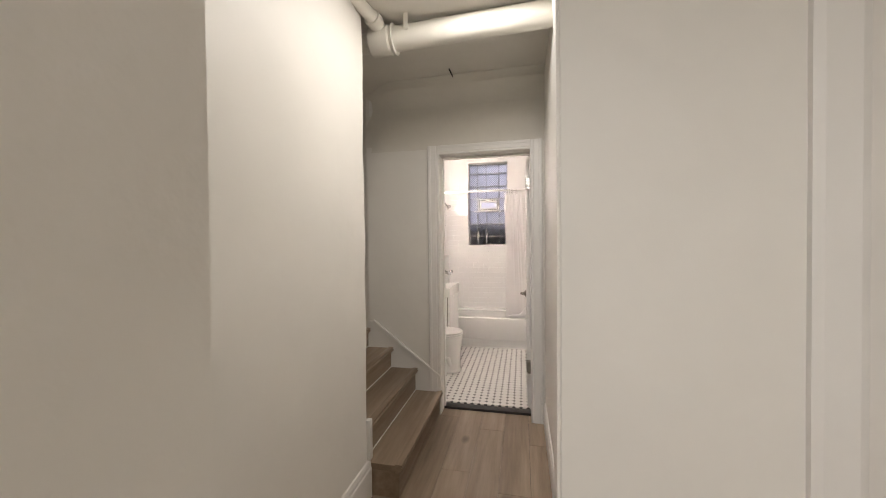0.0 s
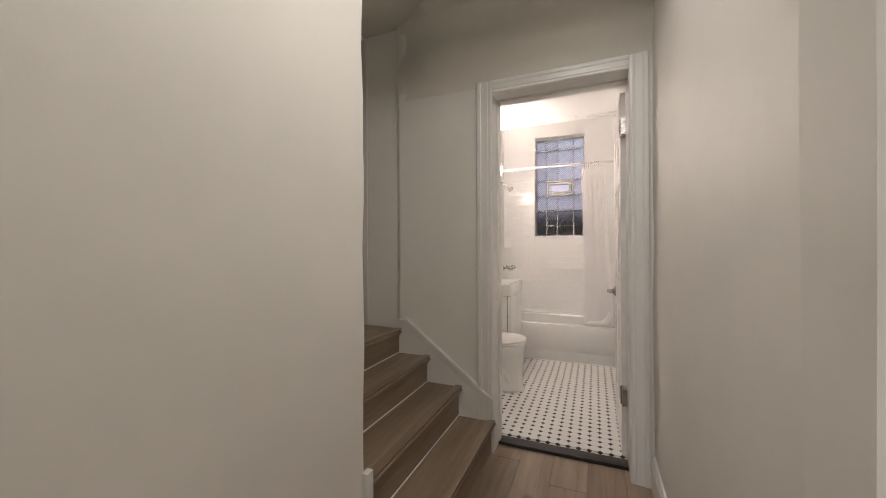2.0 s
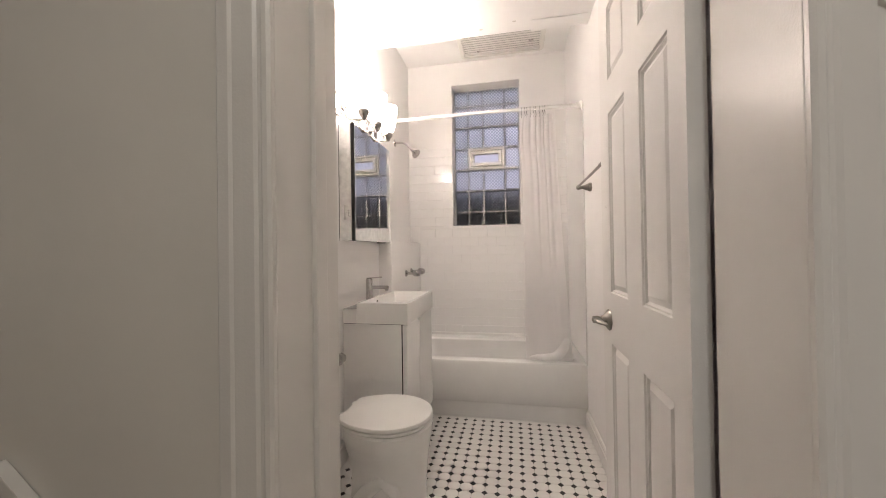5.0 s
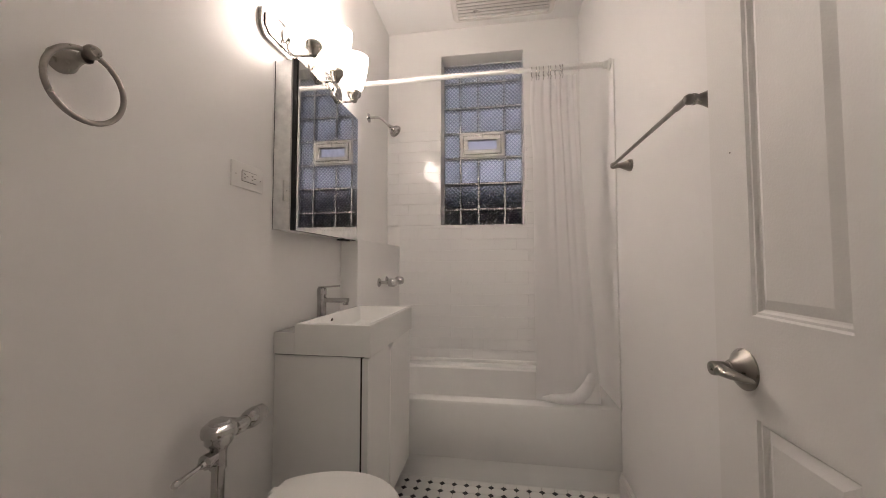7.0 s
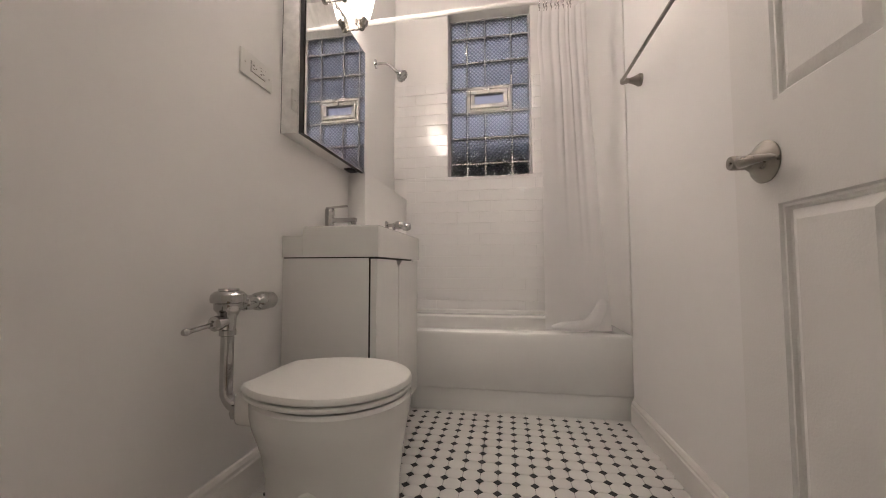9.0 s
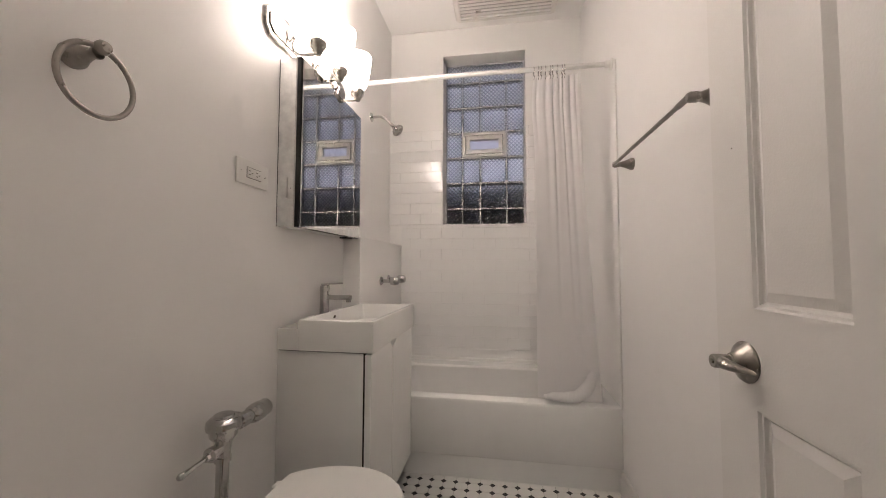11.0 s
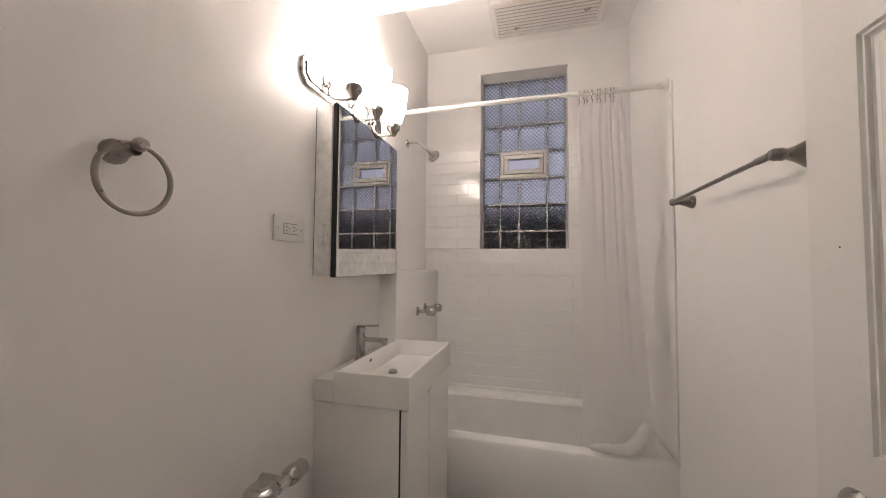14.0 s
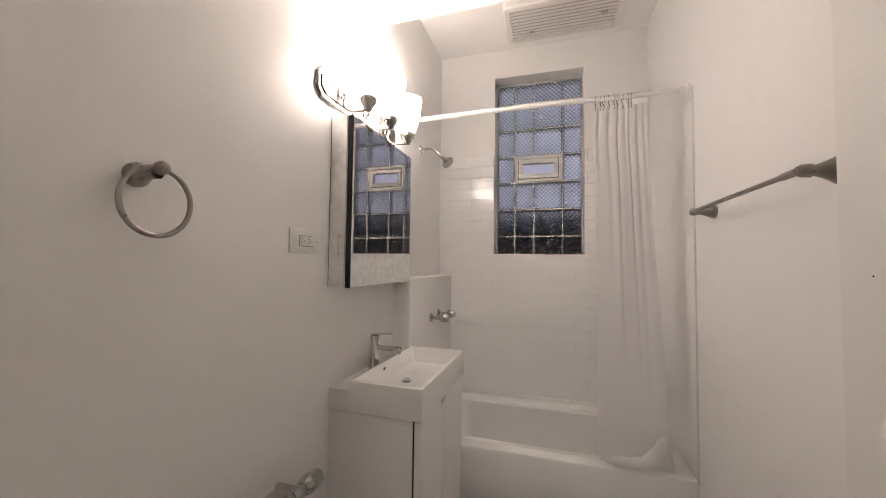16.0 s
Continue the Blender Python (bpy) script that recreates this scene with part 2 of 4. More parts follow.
def loft(loops, bm=None, cap0=True, cap1=True):
    """Skin over closed loops of equally many points."""
    bm = bm or bmesh.new()
    rings = [[bm.verts.new(p) for p in loop] for loop in loops]
    n = len(rings[0])
    for a, b in zip(rings, rings[1:]):
        for k in range(n):
            bm.faces.new((a[k], a[(k + 1) % n], b[(k + 1) % n], b[k]))
    if cap0:
        bm.faces.new(rings[0][::-1])
    if cap1:
        bm.faces.new(rings[-1])
    return bm


def prism(outline, axis, lo, hi, bevel=0.0):
    """An outline in the plane across an axis ('x', 'y' or 'z'), carried from lo to hi."""
    def put(a, b, c):
        return {"x": (c, a, b), "y": (a, c, b), "z": (a, b, c)}[axis]
    bm = loft([[put(a, b, lo) for a, b in outline], [put(a, b, hi) for a, b in outline]])
    if bevel:
        bmesh.ops.bevel(bm, geom=list(bm.edges), offset=bevel, segments=2, affect="EDGES", profile=0.6)
    return bm


def uneven(bm, amount, scale, keep=None):
    """Moves the points a little, as hand-laid plaster is."""
    for v in bm.verts:
        if keep and keep(v.co):
            continue
        v.co += Vector(noise.noise_vector(v.co * scale)) * amount
    return bm


def gridded(bm, step):
    """Cuts a box into cells about a step wide."""
    lo = [min(v.co[i] for v in bm.verts) for i in range(3)]
    hi = [max(v.co[i] for v in bm.verts) for i in range(3)]
    for i in range(3):
        n = int((hi[i] - lo[i]) / step)
        for k in range(1, n + 1):
            co, no = Vector((0, 0, 0)), Vector((0, 0, 0))
            co[i], no[i] = lo[i] + (hi[i] - lo[i]) * k / (n + 1), 1
            bmesh.ops.bisect_plane(bm, geom=bm.verts[:] + bm.edges[:] + bm.faces[:], plane_co=co, plane_no=no)
    return bm

# ---- the hall ----
W_L, W_R, W_B = -0.668, 0.735, 5.02      # bathroom walls
D0, D1 = 2.30, 2.50                      # the wall with the bathroom door
CEIL_H, CEIL_N, CEIL_F = 2.72, 2.515, 2.875

sub = box(-1.6, 3.2, -3.3, 2.44, -0.12, -0.012)
hall_floor = structure("floor_hall", sub, DARK_GAP, "grey-brown oak plank floor of the hall")
structure("floor_bath", box(W_L - .1, W_R + .1, 2.44, W_B + .1, -0.12, -0.004), GROUT, "white octagon and black dot mosaic tile floor")
# wall added outside, not itself seen, to darken the lowest glass block rows
structure("wall_outside_low", box(-1.6, 1.6, 5.50, 5.62, -0.25, 1.76), paint("outside_wall_dark", (0.30, 0.27, 0.25), 0.9, 0.6, 0.5), "dark wall added outside the lowest window rows")
structure("ground", box(-30, 30, 5.3, 60, -0.4, -0.25), paint("garden_soil", (0.05, 0.05, 0.045), 0.9, 0.4, 0.3), "dark ground outside the window")


def hall_wall(name, x0, x1, y0, y1, z0, z1, step=0.12, amount=0.006):
    bm = box(x0, x1, y0, y1, z0, z1)
    bmesh.ops.bevel(bm, geom=[e for e in bm.edges if abs((e.verts[0].co - e.verts[1].co).z) > 0.5], offset=0.012, segments=3, affect="EDGES")
    gridded(bm, step)
    uneven(bm, amount, 4.0)
    return structure(name, bm, PAINT_HALL, "cream painted uneven plaster wall", True)


hall_wall("wall_hall_left", -0.46, -0.292, -0.50, 1.258, -0.02, 2.9, 0.09, 0.007)
hall_wall("wall_stair_near", -1.5, -0.44, 1.10, 1.252, -0.02, 2.9)
def mouth(y):
    return 0.735 - 0.060 * max(0.0, 1 - (y - 0.6) / 0.55) ** 2


bm = loft([[(mouth(y), y, -0.02), (0.93, y, -0.02), (0.93, y, 2.9), (mouth(y), y, 2.9)] for y in [0.60 + 0.1 * k for k in range(21)]])
uneven(gridded(bm, 0.2), 0.004, 4.0)
structure("wall_hall_right", bm, PAINT_HALL, "cream painted uneven plaster wall", True)
hall_wall("wall_room_north", 0.668, 3.2, 0.585, 0.72, -0.02, 2.9, 0.25)
structure("wall_room_east", box(3.05, 3.2, -3.3, 0.6, -0.02, 2.9), PAINT_HALL)
structure("wall_room_south", box(-0.6, 3.2, -3.3, -3.15, -0.02, 2.9), PAINT_HALL)
structure("wall_room_west", box(-0.46, -0.32, -3.2, -0.52, -0.02, 2.9), PAINT_HALL)

# casing of the next doorway, on the wall beside the hall's mouth
bm = prism([(1.335, 0.586), (1.335, 0.566), (1.36, 0.558), (1.44, 0.556), (1.465, 0.566), (1.47, 0.586)], "z", 0, 2.35)
structure("trim_room_door", bm, TRIM, "white gloss painted door casing")
bm = prism([(1.47, 0.5845), (1.47, 0.575), (2.25, 0.575), (2.25, 0.5845)], "z", 0.01, 2.2)
structure("door_room", bm, OLD_DOOR, "closed grey-white painted door")

# post of the doorway that the walk comes out of
bm = box(-0.33, 0.486, -0.72, -0.530, 0, 2.9)
bmesh.ops.bevel(bm, geom=[e for e in bm.edges if all(v.co.x > 0.4 for v in e.verts) and abs(e.verts[0].co.z - e.verts[1].co.z) > 1], offset=0.008, segments=3, affect="EDGES")
structure("wall_room_jamb", uneven(gridded(bm, 0.15), 0.002, 5.0), PAINT_HALL, "shaded plaster wall end", True)

# door wall with the bathroom doorway
for name, x0, x1, z0, z1 in (("wall_door_left", -0.765, -0.118, -0.02, 2.9), ("wall_door_right", 0.640, 0.80, -0.02, 2.9), ("wall_door_head", -0.118, 0.640, 2.165, 2.9)):
    bm = box(x0, x1, D0, D1, z0, z1)
    if name == "wall_door_left":
        es = [e for e in bm.edges if abs((e.verts[0].co - e.verts[1].co).z) > 0.5 and e.verts[0].co.x < -0.7]
        bmesh.ops.bevel(bm, geom=es, offset=0.02, segments=4, affect="EDGES")
    structure(name, bm, PAINT_HALL, "cream painted plaster wall", True)

# rounded plaster bulge along the top of the door wall
prof = [(2.302, 2.20), (2.296, 2.24), (2.262, 2.31), (2.226, 2.37), (2.212, 2.42), (2.220, 2.47), (2.244, 2.52), (2.266, 2.57), (2.262, 2.63), (2.22, 2.69), (2.13, 2.715), (2.13, 2.74), (2.302, 2.74)]
bm = bmesh.new()
def bulge(k):
    x = -0.76 + (0.735 + 0.76) * k / 24
    swell = min(1.0, max(0.0, (x + 0.74) / 0.30))
    swell = swell * swell * (3 - 2 * swell)
    return [(x, 2.302 + (y - 2.302) * (0.02 + 0.98 * swell), z) for y, z in prof]


loops = [bulge(k) for k in range(25)]
loft(loops, bm)
uneven(bm, 0.007, 3.0)
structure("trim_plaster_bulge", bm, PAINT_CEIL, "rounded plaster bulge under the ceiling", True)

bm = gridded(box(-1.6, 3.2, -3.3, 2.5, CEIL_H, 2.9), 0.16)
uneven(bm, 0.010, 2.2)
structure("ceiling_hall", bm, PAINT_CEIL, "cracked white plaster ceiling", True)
crack = structure("trim_ceiling_crack", box(-0.10, 0.10, -0.003, 0.003, -0.004, 0.006), DARK_GAP, "dark crack in the plaster ceiling")
crack.matrix_world = pose(0.045, 2.13, CEIL_H - 0.008, 0, 0, 88)

# baseboards
def baseboard(name, x0, y0, x1, y1, h, side, mat=TRIM):
    """A moulded board from one point to the other, standing out to one side."""
    d = Vector((x1 - x0, y1 - y0, 0))
    n = Vector((-d.y, d.x, 0)).normalized() * side
    prof = [(0, 0), (0.017, 0), (0.017, h * .76), (0.013, h * .80), (0.013, h * .88), (0.007, h * .97), (0, h)]
    bm = loft([[Vector((x, y, 0)) + n * a + Vector((0, 0, b)) for a, b in prof] for x, y in ((x0, y0), (x1, y1))])
    return structure(name, bm, mat, "white moulded baseboard")


baseboard("baseboard_hall_left", -0.291, -0.5, -0.291, 1.262, 0.215, -1)
baseboard("baseboard_hall_right", 0.734, 1.10, 0.734, 2.283, 0.17, 1)
baseboard("baseboard_room", 0.745, 0.584, 1.335, 0.584, 0.17, -1)
structure("baseboard_end_block", box(-0.298, -0.270, 1.235, 1.272, 0.215, 0.44, 0.006), TRIM, "chipped white corner block", True)

# stairs to the outer door
STEPS = ((-0.092, 0.190, 0.0), (-0.300, 0.370, 0.0), (-0.515, 0.535, 0.0), (-0.722, 0.690, 0.03))
stairs = structure("stairs", box(-1.25, -0.84, 1.26, 2.30, 0.0, 0.50), DARK_GAP, "four grey-brown oak steps up to the outer door")
for i, (nx, z, skew) in enumerate(STEPS):
    below = STEPS[i - 1][1] if i else 0.0
    y0, y1 = 1.262, 2.298
    last = i == 3
    far = -1.20 if last else STEPS[i + 1][0] - 0.10
    def at(x, y):
        return x - skew * (2.29 - y)
    o = [(at(nx, y1), y1), (at(nx, y0), y0), (far - 0.1, y0), (far - .1, y1 + (0.05 if last else 0))]
    bm = prism(o, "z", z - 0.034, z)
    es = [e for e in bm.edges if all(v.co.x > nx - 0.2 for v in e.verts) and abs(e.verts[0].co.z - e.verts[1].co.z) < 1e-4]
    bmesh.ops.bevel(bm, geom=es, offset=0.012, segments=3, affect="EDGES")
    part("tread", bm, OAK_Y, stairs, "oak tread with rounded nosing", True)
    o = [(at(nx - 0.024, y1), y1), (at(nx - 0.024, y0 + .01), y0 + .01), (at(nx - 0.05, y0 + .01) - (0.17 if i == 0 else 0), y0 + .01), (at(nx - 0.05, y1), y1)]
    part("riser", prism(o, "z", below, z - 0.034), OAK_Y, stairs, "", False)
    o = [(at(nx - 0.045, y1), y1 + .003), (at(nx - 0.020, y1), y1 + .003), (at(nx - 0.020, y0), y0), (at(nx - 0.045, y0), y0)]
    part("nosing_strip", prism(o, "z", z - 0.048, z - 0.036, 0.003), OAK_Y, stairs, "rounded wooden strip under the nosing", False)
    o = [(at(nx - 0.002, y1), y1), (at(nx - 0.002, y0), y0), (at(nx - 0.046, y0), y0), (at(nx - 0.046, y1), y1)]
    part("stair_nose", prism(o, "z", z - 0.004, z + 0.006, 0.004), OAK_Y, stairs, "raised rounded stair-nose strip", True)
    if i < 3:
        bx = STEPS[i + 1][0] - 0.024
        part("caulk_line", box(bx, bx + 0.005, y0 + 0.01, y1, z, z + 0.004), TRIM, stairs, "white caulk line", False)
        part("caulk_line", box(STEPS[i + 1][0] - 0.02, nx - 0.05, y1 - 0.018, y1 - 0.0135, z, z + 0.004), TRIM, stairs, "white caulk line", False)

# sloping skirting board on the wall beside the steps
o = [(-0.105, 0.0), (-0.105, 0.31), (-0.69, 0.755), (-0.745, 0.755), (-0.745, 0.0)]
bm = prism(o, "y", 2.285, 2.299)
stringer = structure("trim_stair_skirting", bm, TRIM, "white sloping skirting board beside the steps")
bm = prism([(-0.105, 0.292), (-0.105, 0.322), (-0.69, 0.767), (-0.705, 0.745)], "y", 2.276, 2.2985, 0.003)
part("cap_moulding", bm, TRIM, stringer, "", False)

# deep reveal and frame of the outer door
structure("wall_reveal", box(-1.5, -0.765, 2.335, 2.50, -0.02, 2.9), PAINT_HALL, "painted plaster reveal of the outer door")
structure("wall_outer_left", box(-1.5, -1.24, 1.1, 1.36, 0.5, 2.9), PAINT_HALL)
outer = structure("door_outer", bmesh.new(), OLD_DOOR, "closed old painted outer door with knob and rim lock")
DM = pose(-1.128, 2.292, 0.705, 0, 0, -6.6)      # lower hinge-free corner of the leaf, its face to local +x
def leaf(y0, y1, z0, z1, x0, x1, bevel=0.004):
    return box(x0, x1, y0, y1, z0, z1, bevel, 2, None, DM)
part("stile", leaf(-0.10, 0, 0, 2.0, -0.04, 0.0), OLD_DOOR, outer)
part("stile", leaf(-0.86, -0.76, 0, 2.0, -0.04, 0.0), OLD_DOOR, outer)
for z0, z1 in ((0, 0.2), (0.715, 0.905), (1.88, 2.0)):
    part("rail", leaf(-0.762, -0.098, z0, z1, -0.04, -0.0005), OLD_DOOR, outer)
part("panel", leaf(-0.765, -0.095, 0.18, 0.73, -0.032, -0.014), OLD_DOOR, outer, "recessed lower panel")
part("panel", leaf(-0.765, -0.095, 0.90, 1.9, -0.032, -0.004), OLD_DOOR, outer, "shallow upper panel")
# solid near-black strip drawn as the shade below the leaf
part("threshold_shade", leaf(-0.86, 0.0, -0.014, -0.001, -0.03, 0.006, 0.001), DARK_GAP, outer, "near-black strip for the shade under the door")
part("knob_plate", leaf(-0.075, -0.022, 0.79, 0.99, 0.0, 0.004, 0.002), OLD_DOOR, outer, "painted-over lock plate")
K = DM @ pose(0.004, -0.045, 0.855, 0, 90, 0)
part("doorknob", lathe([(0, 0), (0.018, 0), (0.016, 0.006), (0.009, 0.010), (0.009, 0.024), (0.022, 0.032), (0.027, 0.044), (0.024, 0.056), (0.012, 0.062), (0, 0.063)], K), BRASS, outer, "dull brass door knob")
part("keyhole", lathe([(0, 0), (0.012, 0), (0.012, 0.003), (0, 0.004)], DM @ pose(0.004, -0.046, 0.918, 0, 90, 0), 16, None, 0.55), BRONZE, outer, "dark keyhole")
part("peephole", lathe([(0, 0), (0.006, 0), (0.006, 0.002), (0, 0.003)], DM @ pose(0.0, -0.085, 1.49, 0, 90, 0), 12), BRONZE, outer)
bm = lathe([(0, 0), (0.043, 0), (0.043, 0.010), (0.036, 0.016), (0.018, 0.017), (0.017, 0.023), (0, 0.024)], DM @ pose(0.0, -0.050, 1.165, 0, 90, 0), 24)
part("rim_lock", box(0.0, 0.022, -0.062, -0.004, 1.125, 1.203, 0.004, 2, bm, DM), BRONZE, outer, "dark bronze rim deadlock")
part("lock_keeper", leaf(0.002, 0.056, 1.120, 1.205, -0.004, 0.026, 0.004), BRONZE, outer, "dark bronze keeper on the frame")
for y0, y1, x0, x1 in ((0.004, 0.048, -0.03, -0.004), (0.048, 0.075, -0.03, 0.10), (-0.93, -0.864, -0.03, 0.10)):
    part("frame_post", leaf(y0, y1, -0.01, 2.05, x0, x1, 0.005), OLD_DOOR, outer, "painted door frame post")
part("frame_head", leaf(-0.93, 0.075, 2.005, 2.3, -0.03, 0.08, 0.005), OLD_DOOR, outer, "painted door frame head")

# bathroom doorway: jamb boards, casing, threshold
frame_ob = structure("door_frame_bath", bmesh.new(), TRIM, "white gloss painted moulded door casing")
part("jamb", box(-0.119, -0.103, D0 - .004, D1 + 0.004, 0, 2.15, 0.002), TRIM, frame_ob, "", False)
part("jamb", box(0.626, 0.641, D0 - .004, D1 + 0.004, 0, 2.15, 0.002), TRIM, frame_ob, "", False)
part("jamb_head", box(-0.119, 0.641, D0 - .004, D1 + 0.004, 2.15, 2.166, 0.002), TRIM, frame_ob, "", False)
part("door_stop", box(-0.104, -0.092, 2.40, 2.44, 0, 2.15, 0.003), TRIM, frame_ob, "", False)
part("door_stop", box(-0.103, 0.626, 2.40, 2.44, 2.138, 2.151, 0.003), TRIM, frame_ob, "", False)
CAS = [(0.0, 0.0), (0.0, 0.012), (0.006, 0.016), (0.014, 0.017), (0.018, 0.0145), (0.024, 0.0145), (0.030, 0.018), (0.050, 0.0185), (0.068, 0.0195), (0.074, 0.0225), (0.094, 0.023), (0.100, 0.018), (0.100, 0.0)]
def casing(name, x_in, sign, width):
    k = width / 0.100
    o = [(x_in + sign * a * k, D0 - b) for a, b in CAS]
    return part(name, prism(o, "z", 0.0, 2.2235), TRIM, frame_ob, "", False)
casing("casing_post", -0.104, -1, 0.096)
casing("casing_post", 0.627, 1, 0.092)
o = [(D0 - b, 2.151 + a * 0.72) for a, b in CAS]
part("casing_head", prism(o, "x", -0.1035, 0.6265), TRIM, frame_ob, "", False)
part("paint_drip", tube([(0.690, 2.274, 1.437), (0.7, 2.2735, 1.42), (0.712, 2.2735, 1.404)], 0.003, 8), TRIM, frame_ob, "painted-over nail mark")
tube_pts = [(0.705, 2.2735, 0.2 + k * 0.08) for k in range(15)]
part("paint_ridge", tube([(x + 0.002 * math.sin(k * 1.7), y, z) for k, (x, y, z) in enumerate(tube_pts)], [0.0016 + 0.0012 * (k % 4 == 0) for k in range(15)], 8), TRIM, frame_ob, "ridge of old paint")
for z in (0.86, 1.13):
    part("paint_drip", tube([(0.701, 2.274, z + .008), (0.706, 2.2735, z), (0.704, 2.2735, z - .008)], 0.003, 8), TRIM, frame_ob, "painted-over nail mark")
structure("threshold", box(-0.103, 0.626, 2.398, 2.478, -0.004, 0.020, 0.004), STONE, "black marble threshold", True)

# ---- bathroom shell ----
def wall_with_hole(name, mat):
    """Back wall around the window opening."""
    x0, x1, z0, z1 = -0.258, 0.348, 1.387, 2.668
    bm = bmesh.new()
    for a, b, c, d in ((W_L - .1, x0, -.02, 3.0), (x1, W_R + .1, -.02, 3.0), (x0, x1, -.02, z0), (x0, x1, z1, 3.0)):
        box(a, b, W_B, W_B + 0.26, c, d, 0, 2, bm)
    return structure(name, bm, mat, "white painted wall with a window opening")


wall_with_hole("wall_back", PAINT_BATH)
def plain(name, x0, x1, y0, y1, z0, z1, mat, label=""):
    return structure(name, gridded(box(x0, x1, y0, y1, z0, z1), 0.3), mat, label, True)


plain("wall_left", W_L - .15, W_L, D1 + .001, W_B, -.02, 3.0, PAINT_BATH, "off-white painted bathroom wall")
plain("wall_right", W_R, W_R + .15, 2.601, W_B, -.02, 3.0, PAINT_BATH, "off-white painted bathroom wall")
plain("ceiling_bath_low", W_L - .05, W_R + .05, D1 - .2, 4.055, CEIL_N, 2.79, PAINT_CEIL_BATH, "lower white bathroom ceiling")
plain("ceiling_bath_high", W_L - .05, W_R + .05, 4.05, W_B + .05, CEIL_F, 3.0, PAINT_CEIL_BATH, "higher white ceiling above the tub")
structure("trim_ceiling_step", uneven(gridded(box(0.40, W_R - .002, 3.955, 4.0545, CEIL_N - .006, CEIL_N - .0005), 0.05), 0.004, 9.0, lambda c: c.z > CEIL_N - .003), PAINT_CEIL_BATH, "rough patched edge of the lower ceiling", True)
for x, y in ((0.10, 3.99), (0.30, 3.95)):
    structure("trim_ceiling_chip", lathe([(0, 0), (0.007, 0), (0.006, 0.0012), (0, 0.0014)], pose(x, y, CEIL_N - .0005, 180, 0, 0), 9, None, 1.7), GROUT, "small chip in the ceiling paint")
structure("wall_tub_ledge", box(W_L - .01, -0.572, 4.212, W_B, 0.2, 1.233, 0.006), PAINT_BATH, "white boxed-out plumbing wall with a ledge", True)
baseboard("baseboard_bath_left", W_L - .001, 2.5, W_L - .001, 3.66, 0.13, -1)
baseboard("baseboard_bath_right", W_R + .001, 2.6, W_R + .001, 4.256, 0.11, 1)
structure("trim_tub_corner", box(0.7275, 0.7345, 4.244, 4.258, 0.40, 2.11, 0.002), PLASTIC, "white corner bead beside the tub")

# ---- window of glass blocks ----
window = structure("window_1", bmesh.new(), BLOCK_MORTAR, "glass block window with a small hopper vent")
COLS = (-0.256, -0.127, 0.012, 0.212, 0.346)
ROWS = (1.388, 1.523, 1.723, 1.923, 2.123, 2.323, 2.523, 2.667)
GY = 5.165
block_mesh = {}
for i in range(4):
    for j in range(7):
        if j == 3 and i in (1, 2):
            continue
        w, h = COLS[i + 1] - COLS[i] - 0.012, ROWS[j + 1] - ROWS[j] - 0.012
        key = (round(w, 3), round(h, 3))
        if key not in block_mesh:
            bm = box(-w / 2, w / 2, 0, 0.075, -h / 2, h / 2, 0.008, 2)
            bm.normal_update()
            for f in bm.faces:
                f.material_index = 0 if abs(f.normal.y) > 0.9 else 1
            ob = part("glass_block", bm, (BLOCK_GLASS, BLOCK_EDGE), window, "", True)
            block_mesh[key] = ob.data
        else:
            ob = new("glass_block", block_mesh[key])
            ob.parent = window
        ob.location = ((COLS[i] + COLS[i + 1]) / 2, GY, (ROWS[j] + ROWS[j + 1]) / 2)
for k, x in enumerate(COLS):
    for z0, z1 in (((ROWS[0], ROWS[3]), (ROWS[4], ROWS[-1])) if k == 2 else ((ROWS[0], ROWS[-1]),)):
        part("mortar_joint", box(x - 0.0055, x + 0.0055, GY - 0.002, GY + 0.07, z0, z1), BLOCK_MORTAR, window, "", False)
for z in ROWS:
    for a, b in zip(COLS, COLS[1:]):
        part("mortar_joint", box(a + 0.0055, b - 0.0055, GY - 0.001, GY + 0.069, z - 0.0055, z + 0.0055), BLOCK_MORTAR, window, "", False)
hx0, hx1, hz0, hz1 = COLS[1] + .005, COLS[3] - .005, ROWS[3] + .005, ROWS[4] - .005
def ring_frame(x0, x1, z0, z1, w, y0, y1):
    bm = bmesh.new()
    for a, b, c, d in ((x0, x1, z0, z0 + w), (x0, x1, z1 - w, z1), (x0, x0 + w, z0 + w, z1 - w), (x1 - w, x1, z0 + w, z1 - w)):
        box(a, b, y0, y1, c, d, 0.002, 1, bm)
    return bm
hop = part("hopper_frame", ring_frame(hx0, hx1, hz0, hz1, 0.020, GY - 0.012, GY + 0.05), PLASTIC, window, "white hopper vent frame", False)
part("hopper_sash", ring_frame(hx0 + .024, hx1 - .024, hz0 + .024, hz1 - .026, 0.030, GY - 0.020, GY + 0.03), PLASTIC, window, "white hopper sash", False)
part("hopper_pane", box(hx0 + .054, hx1 - .054, GY + 0.004, GY + 0.010, hz0 + .054, hz1 - .056), FROST, window, "", False)
part("hopper_gap", ring_frame(hx0 + .019, hx1 - .019, hz0 + .019, hz1 - .019, 0.008, GY - 0.004, GY + 0.02), DARK_GAP, window, "dark joint around the sash", False)
part("hopper_latch", box(0.002, 0.082, GY - 0.036, GY - 0.012, hz1 - .026, hz1 - .012, 0.003), PLASTIC, window, "white latch bracket")
part("hopper_tab", box(0.036, 0.048, GY - 0.042, GY - 0.030, hz1 - .060, hz1 - .014, 0.003), PLASTIC, window, "white latch tab")

